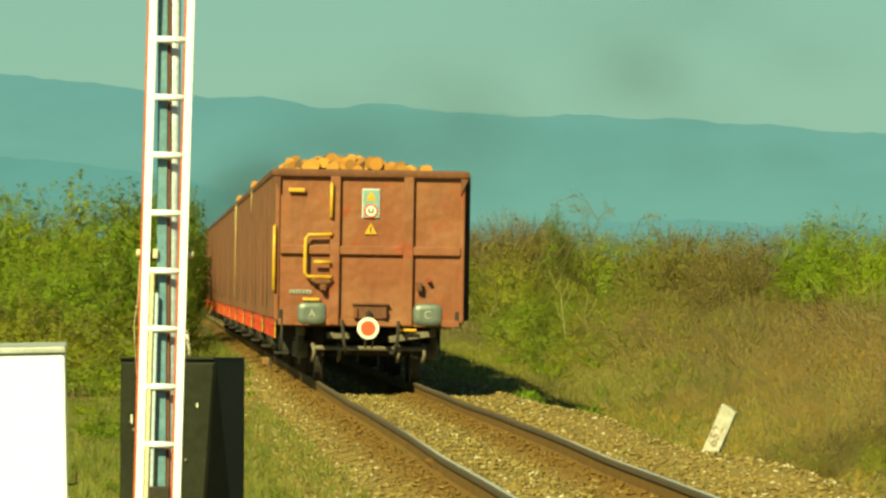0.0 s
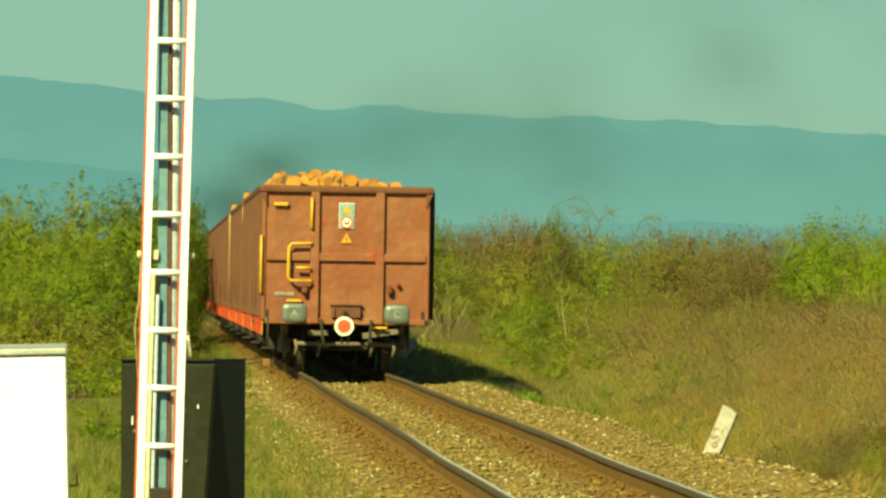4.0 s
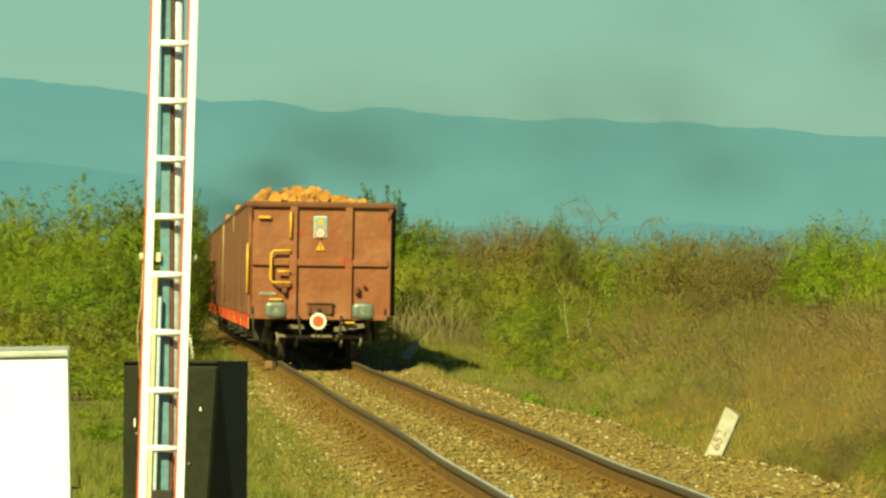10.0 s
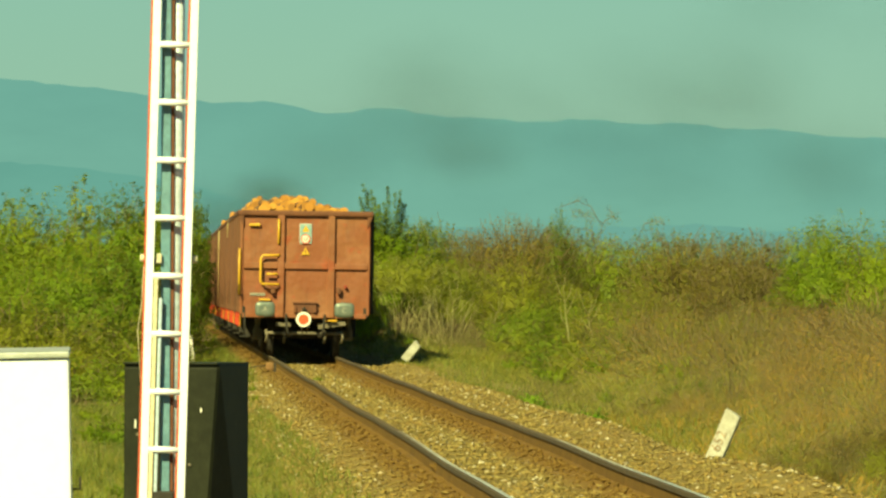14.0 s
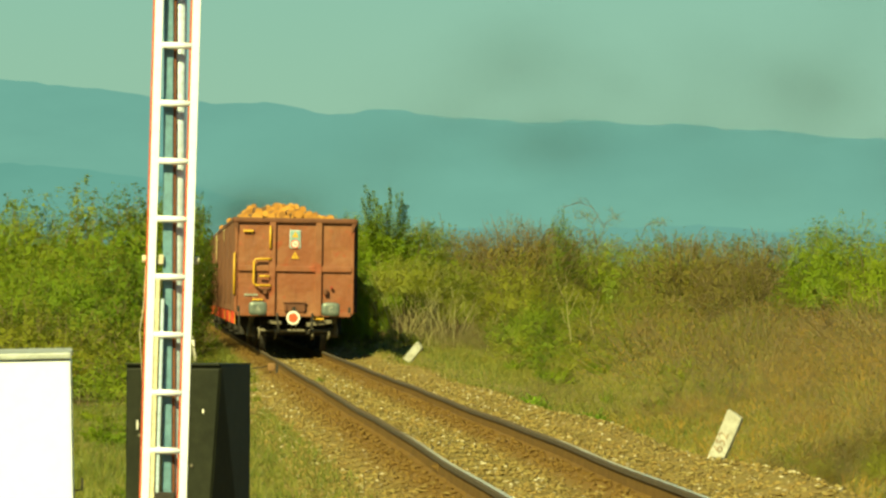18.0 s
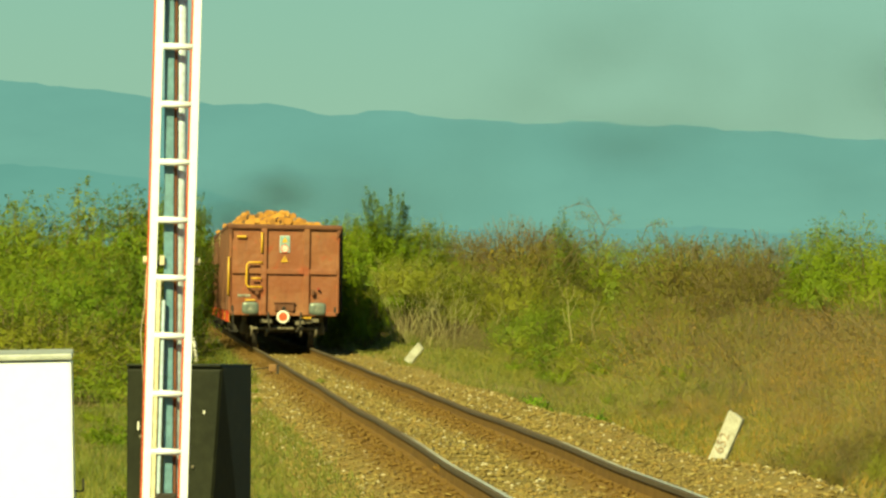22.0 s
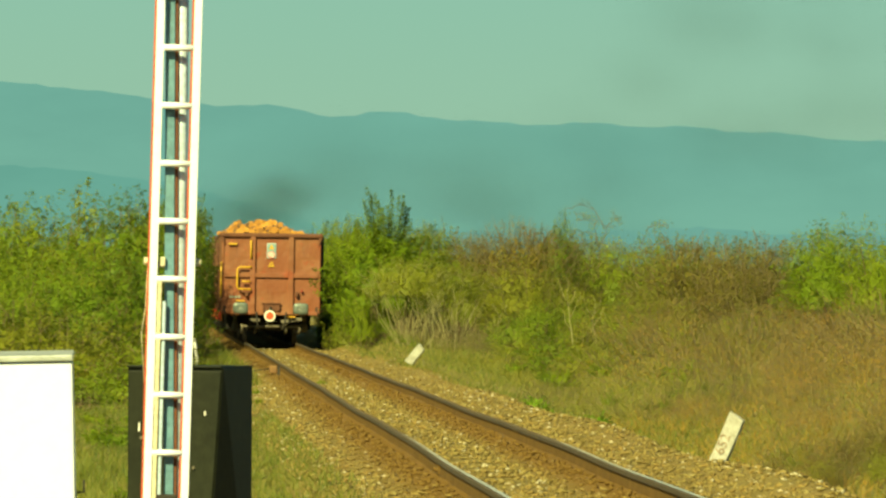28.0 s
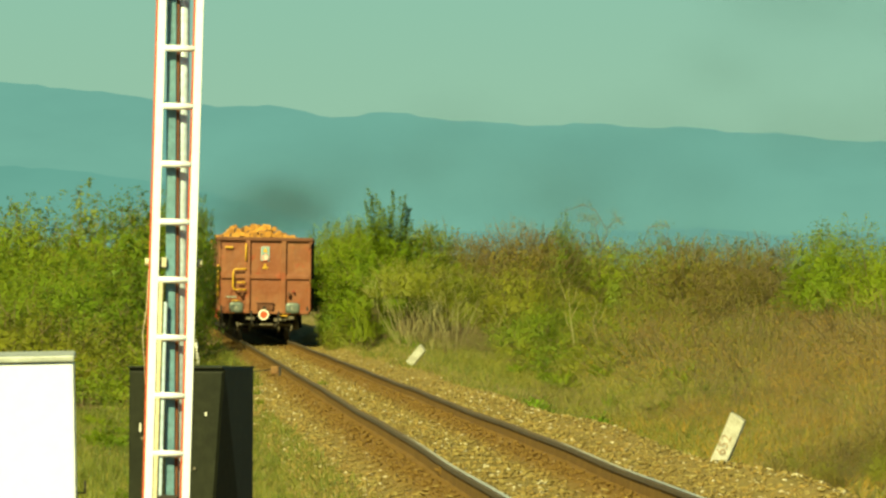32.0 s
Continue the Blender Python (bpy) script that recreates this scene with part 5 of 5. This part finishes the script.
def relay_box():
    b = thing("relay_box", "dark green-black steel lineside relay box", "relay box", at=pose(0.125, 46.6, -0.572, 0, -0.6, -17.0))
    body, door = boxed((0, 0.31, 0.83), (0.56, 0.62, 1.58), 0.008), boxed((0, -0.008, 0.83), (0.545, 0.016, 1.54), 0.006)
    # the front's edge is bent inwards towards the foot
    for bm in (body, door):
        for v in bm.verts:
            if v.co.x > 0.2 and v.co.y < 0.05:
                v.co.x += 0.009 - 0.070 * (1.62 - v.co.z)
    part("body", body, BOX_DARK, b)
    part("door", door, BOX_DARK, b)
    part("roof", boxed((0, 0.30, 1.625), (0.565, 0.64, 0.012), 0.004), BOX_DARK, b)
    for x, z, h in ((-0.205, 1.28, 0.050), (0.185, 1.36, 0.024), (0.05, 1.18, 0.016)):
        part("sticker", boxed((x, -0.0185, z), (0.009, 0.004, h), 0.001), WHITE, b)
    for x, z in ((-0.19, 1.22), (0.10, 1.33), (0.12, 1.05)):
        part("bolt", tubed([(x, -0.014, z), (x, -0.03, z)], 0.009, 8), STEEL_DULL, b)
    part("base", boxed((0, 0.25, 0.02), (0.58, 0.52, 0.10), 0.01), CONCRETE, b)
    return b


relay_box()


def white_cabinet():
    c = thing("white_cabinet", "white-painted metal cabinet with a zinc lid", "cabinet", at=pose(-0.66, 40.0, -0.54, 0, -2.0, 0))
    part("body", boxed((0, 0.3, 0.86), (0.62, 0.6, 1.60), 0.012), CABINET_WHITE, c)
    lid = boxed((0, 0.3, 1.68), (0.63, 0.64, 0.03), 0.008)
    for v in lid.verts:
        v.co.z += 0.03 * (v.co.y + 0.02)
    part("lid", lid, LID_GREY, c, "grey zinc lid")
    part("latch", tubed([(0.315, 0.1, 1.02), (0.355, 0.1, 1.02), (0.355, 0.1, 1.08)], 0.006, 6), UNDER, c)
    part("base", boxed((0, 0.3, 0.02), (0.60, 0.58, 0.10), 0.01), CONCRETE, c)
    return c


white_cabinet()


def marker_post(x, y, z, lean, tall, marks, wide=0.165, mat=CONCRETE):
    p = thing("marker_post", "leaning whitewashed concrete distance post beside the ballast", "marker post", "distance posts", at=pose(x, y, z, -4, lean, -15))
    bm = boxed((0, 0, tall / 2 - 0.14), (wide, 0.13, tall), 0.02)
    bmesh.ops.subdivide_edges(bm, edges=[e for e in bm.edges if e.calc_length() > 0.09], cuts=5, use_grid_fill=True)
    for v in bm.verts:
        # a rounded, chipped head
        if v.co.z > tall - 0.20:
            v.co.z -= 0.05 * max(0.0, v.co.x / wide + 0.15) + 0.03 * abs(v.co.y) / 0.065
        v.co += noise.noise_vector(v.co * 11 + Vector((x, y, 0))) * 0.007
    part("stone", bm, mat, p)
    if marks:
        cu = bpy.data.curves.new("post_figures", "FONT")
        cu.body, cu.size, cu.align_x, cu.align_y, cu.extrude = "652", 0.14, "CENTER", "CENTER", 0.002
        cu.materials.append(MARK_INK)
        t = new("post_figures", cu)
        t.parent = p
        t.matrix_basis = Matrix.Translation((-0.015, -0.0725, 0.19)) @ Euler((radians(90), radians(-90), 0)).to_matrix().to_4x4()
    return p


marker_post(5.60, 81.2, -0.14, 22, 0.68, True)
marker_post(5.69, 181.5, 0.06, 38, 0.50, False, 0.19, STAINED)


def rail_contact():
    c = thing("rail_contact", "small weathered orange trackside contact box with a rod", "track device", at=pose(2.34, 163.0, -0.14))
    part("housing", boxed((0, 0, 0.09), (0.15, 0.2, 0.15), 0.02), ORANGE, c)
    part("clamp", boxed((0.11, 0, 0.06), (0.05, 0.2, 0.2), 0.01), UNDER, c)
    part("rod", tubed([(-0.07, 0, 0.10), (-0.3, 0, 0.07), (-0.52, 0, 0.02)], 0.012, 6), UNDER, c)
    return c


rail_contact()

stake = thing("white_stake", "short leaning white-painted stake in the grass", "stake", at=pose(1.06, 205.0, -0.5, 6, -9, 10))
part("post", tubed([(0, 0, 0), (0, 0, 0.82)], [0.06, 0.035], 6), WHITE, stake)
for sx, sy, sr in ((1.12, 188.0, 0.13), (1.60, 190.0, 0.10), (1.35, 176.0, 0.09)):
    stone = bmesh.new()
    bmesh.ops.create_icosphere(stone, subdivisions=2, radius=sr)
    for v in stone.verts:
        v.co *= 1 + 0.25 * noise.noise(v.co * 9 + Vector((sx, sy, 0)))
        v.co.z *= 0.7
    st = part("white_stone", stone, CONCRETE)
    st.matrix_world = pose(sx, sy, float(ground_z(sx, sy)) + sr * 0.5)
    tagged(st, "whitewashed stone lying in the lineside grass", "stone", "stones in the grass")


# ---- grass, weeds and stones ----
def blades(name, seed, count, x, y, height, width, mat, label, keep=None, lean=0.35):
    """Stalks of grass standing on the ground over a piece of the field."""
    rng = np.random.default_rng(seed)
    px, py = rng.uniform(*x, count), rng.uniform(*y, count)
    # stalks stand in tufts
    tuft = smooth_noise(px * 2.1, py * 0.9, seed) + 0.6 * smooth_noise(px * 6.3, py * 3.1, seed + 2)
    ok = tuft > rng.uniform(-1.6, 0.8, count)
    if keep is not None:
        ok &= keep(px, py)
    px, py, tuft = px[ok], py[ok], tuft[ok]
    n = len(px)
    bed_edge = np.abs(px - TRACK_X) < 2.9
    pz = ground_z(px, py)
    pz = np.where(bed_edge, np.maximum(pz, bed_z(px, py)), pz) - 0.02
    base = np.stack([px, py, pz], 1)
    h = rng.uniform(*height, n) * (0.75 + 0.35 * np.clip(tuft, -0.6, 1))
    a = rng.uniform(0, math.pi, n)
    side = np.stack([np.cos(a), np.sin(a), np.zeros(n)], 1) * (rng.uniform(0.5, 1.3, n) * width)[:, None]
    tip = base + np.stack([rng.normal(size=n) * lean * h, rng.normal(size=n) * lean * h, h], 1)
    mid = (base + tip) / 2 + [0, 0, 1] * (0.12 * h)[:, None]
    me = bpy.data.meshes.new(name)
    verts = np.stack([base - side, base + side, mid + side * 0.7, mid - side * 0.7, tip], 1).reshape(-1, 3)
    k = np.arange(n)[:, None] * 5
    loops = np.concatenate([k + [0, 1, 2, 3], k + [3, 2, 4]], 1).astype(np.int32).ravel()
    me.vertices.add(n * 5)
    me.vertices.foreach_set("co", verts.astype(np.float32).ravel())
    me.loops.add(n * 7)
    me.loops.foreach_set("vertex_index", loops)
    me.polygons.add(n * 2)
    starts = (np.arange(n)[:, None] * 7 + [0, 4]).astype(np.int32).ravel()
    me.polygons.foreach_set("loop_start", starts)
    me.update(calc_edges=True)
    return tagged(mesh_part(name, me, mat), label, "grass", kind="stuff")


def right_of_bed(px, py):
    return px - TRACK_X > np.interp(py, [60, 85, 130, 200], [2.9, 2.75, 2.2, 1.9])


def left_of_bed(px, py):
    return px - TRACK_X < np.interp(py, [55, 70, 130, 200], [-1.35, -1.45, -1.75, -1.6])


blades("short_grass", 1, 70000, (4.9, 13), (90, 260), (0.06, 0.18), 0.0065, GRASS_MIX, "short yellow-green grass beside the ballast", right_of_bed, 0.7)
blades("green_grass", 2, 22000, (4.9, 9), (110, 260), (0.07, 0.22), 0.007, GRASS_GREEN, "fresh green grass at the foot of the shrubs", right_of_bed)
blades("bank_grass", 10, 26000, (6.9, 13), (125, 190), (0.08, 0.26), 0.007, GRASS_MIX, "rough mixed grass on the bank", right_of_bed, 0.9)
blades("mixed_grass", 11, 24000, (6.0, 13), (66, 128), (0.08, 0.24), 0.006, GRASS_MIX, "yellow-green grass among the dry stalks", right_of_bed, 1.0)
blades("dry_grass", 3, 28000, (6.7, 15), (66, 128), (0.08, 0.28), 0.006, GRASS_DRY, "tall dry orange-brown grass and weeds", right_of_bed, 0.9)
blades("green_weeds", 4, 16000, (6.2, 15), (70, 190), (0.06, 0.22), 0.007, GRASS_GREEN, "green weeds among the dry grass", right_of_bed)
blades("left_grass", 5, 40000, (-4, 2.0), (48, 270), (0.05, 0.20), 0.007, GRASS_GREEN, "green grass left of the line", left_of_bed)
blades("verge_grass", 7, 46000, (-0.2, 1.75), (50, 120), (0.04, 0.15), 0.005, GRASS_GREEN, "short grey-green verge grass beside the ballast", left_of_bed, 0.8)
blades("left_dry_grass", 6, 24000, (-4, 2.0), (48, 270), (0.05, 0.16), 0.006, GRASS_MIX, "yellowing grass left of the line", left_of_bed)
blades("shoulder_grass", 12, 14000, (0.6, 1.95), (150, 262), (0.10, 0.34), 0.010, GRASS_GREEN, "long grass over the shaded shoulder", None, 0.5)
blades("near_left_grass", 9, 16000, (-1.7, 0.25), (58, 135), (0.08, 0.26), 0.006, GRASS_GREEN, "rough green grass below the shrubs", left_of_bed)
blades("tall_left_grass", 8, 9000, (-1.3, 0.3), (50, 92), (0.08, 0.28), 0.006, GRASS_GREEN, "knee-high green grass beside the lineside boxes", left_of_bed)


def stones(seed, count, x, y, size):
    rng = np.random.default_rng(seed)
    px, py = rng.uniform(*x, count), rng.uniform(*y, count)
    dx = px - TRACK_X
    ok = (np.abs(np.abs(dx) - 0.753) > 0.10) & (dx > -1.95) & (dx < 2.75)
    px, py = px[ok], py[ok]
    n = len(px)
    r = rng.uniform(*size, n)
    c = np.stack([px, py, bed_z(px, py) + r * 0.30], 1)
    corner = np.array([(1, 0, 0), (-1, 0, 0), (0, 1, 0), (0, -1, 0), (0, 0, 1), (0, 0, -1)], float)
    v = corner[None] * (r[:, None, None] * rng.uniform(0.55, 1.3, (n, 6, 1))) + rng.normal(size=(n, 6, 3)) * (r * 0.28)[:, None, None]
    a = rng.uniform(0, 2 * math.pi, n)
    ca, sn = np.cos(a)[:, None], np.sin(a)[:, None]
    v = np.stack([v[..., 0] * ca - v[..., 1] * sn, v[..., 0] * sn + v[..., 1] * ca, v[..., 2] * 0.5], -1) + c[:, None]
    tri = np.array([(0, 2, 4), (2, 1, 4), (1, 3, 4), (3, 0, 4), (2, 0, 5), (1, 2, 5), (3, 1, 5), (0, 3, 5)])
    return v, tri


def stone_heap(name, seed, count, x, y, size, label):
    v, tri = stones(seed, count, x, y, size)
    n = len(v)
    loops = (np.arange(n)[:, None, None] * 6 + tri[None]).astype(np.int32).ravel()
    me = bpy.data.meshes.new(name)
    me.vertices.add(n * 6)
    me.vertices.foreach_set("co", v.astype(np.float32).ravel())
    me.loops.add(n * 24)
    me.loops.foreach_set("vertex_index", loops)
    me.polygons.add(n * 8)
    me.polygons.foreach_set("loop_start", np.arange(0, n * 24, 3, dtype=np.int32))
    me.update(calc_edges=True)
    return tagged(mesh_part(name, me, STONE, bed, label), kind="stuff")


stone_heap("near_stones", 21, 13000, (1.3, 6.1), (54, 90), (0.013, 0.036), "loose broken ballast stones")
stone_heap("far_stones", 22, 13000, (1.3, 6.1), (90, 150), (0.017, 0.040), "loose broken ballast stones")
stone_heap("distant_stones", 23, 7000, (1.3, 6.1), (150, 270), (0.025, 0.045), "loose broken ballast stones")


def single_stones(seed, count):
    """The stones that lie nearest, each by itself."""
    v, tri = stones(seed, 24, (1.6, 5.9), (55, 64), (0.02, 0.045))
    shapes = []
    for corners in v[:12]:
        me = bpy.data.meshes.new("stone")
        me.from_pydata((corners - corners.mean(0)).tolist(), [], tri.tolist())
        me.materials.append(STONE)
        shapes.append(me)
    rng = np.random.default_rng(seed + 1)
    for i in range(count):
        x, y = rng.uniform(1.8, 5.7), rng.uniform(55, 70)
        if abs(abs(x - TRACK_X) - 0.753) < 0.1:
            continue
        ob = new("stone", shapes[i % 12])
        ob.parent = bed
        ob.matrix_basis = pose(x, y, float(bed_z(np.array(x), np.array(y))) + 0.018, 0, 0, rng.uniform(0, 360))


single_stones(31, 280)
motions()
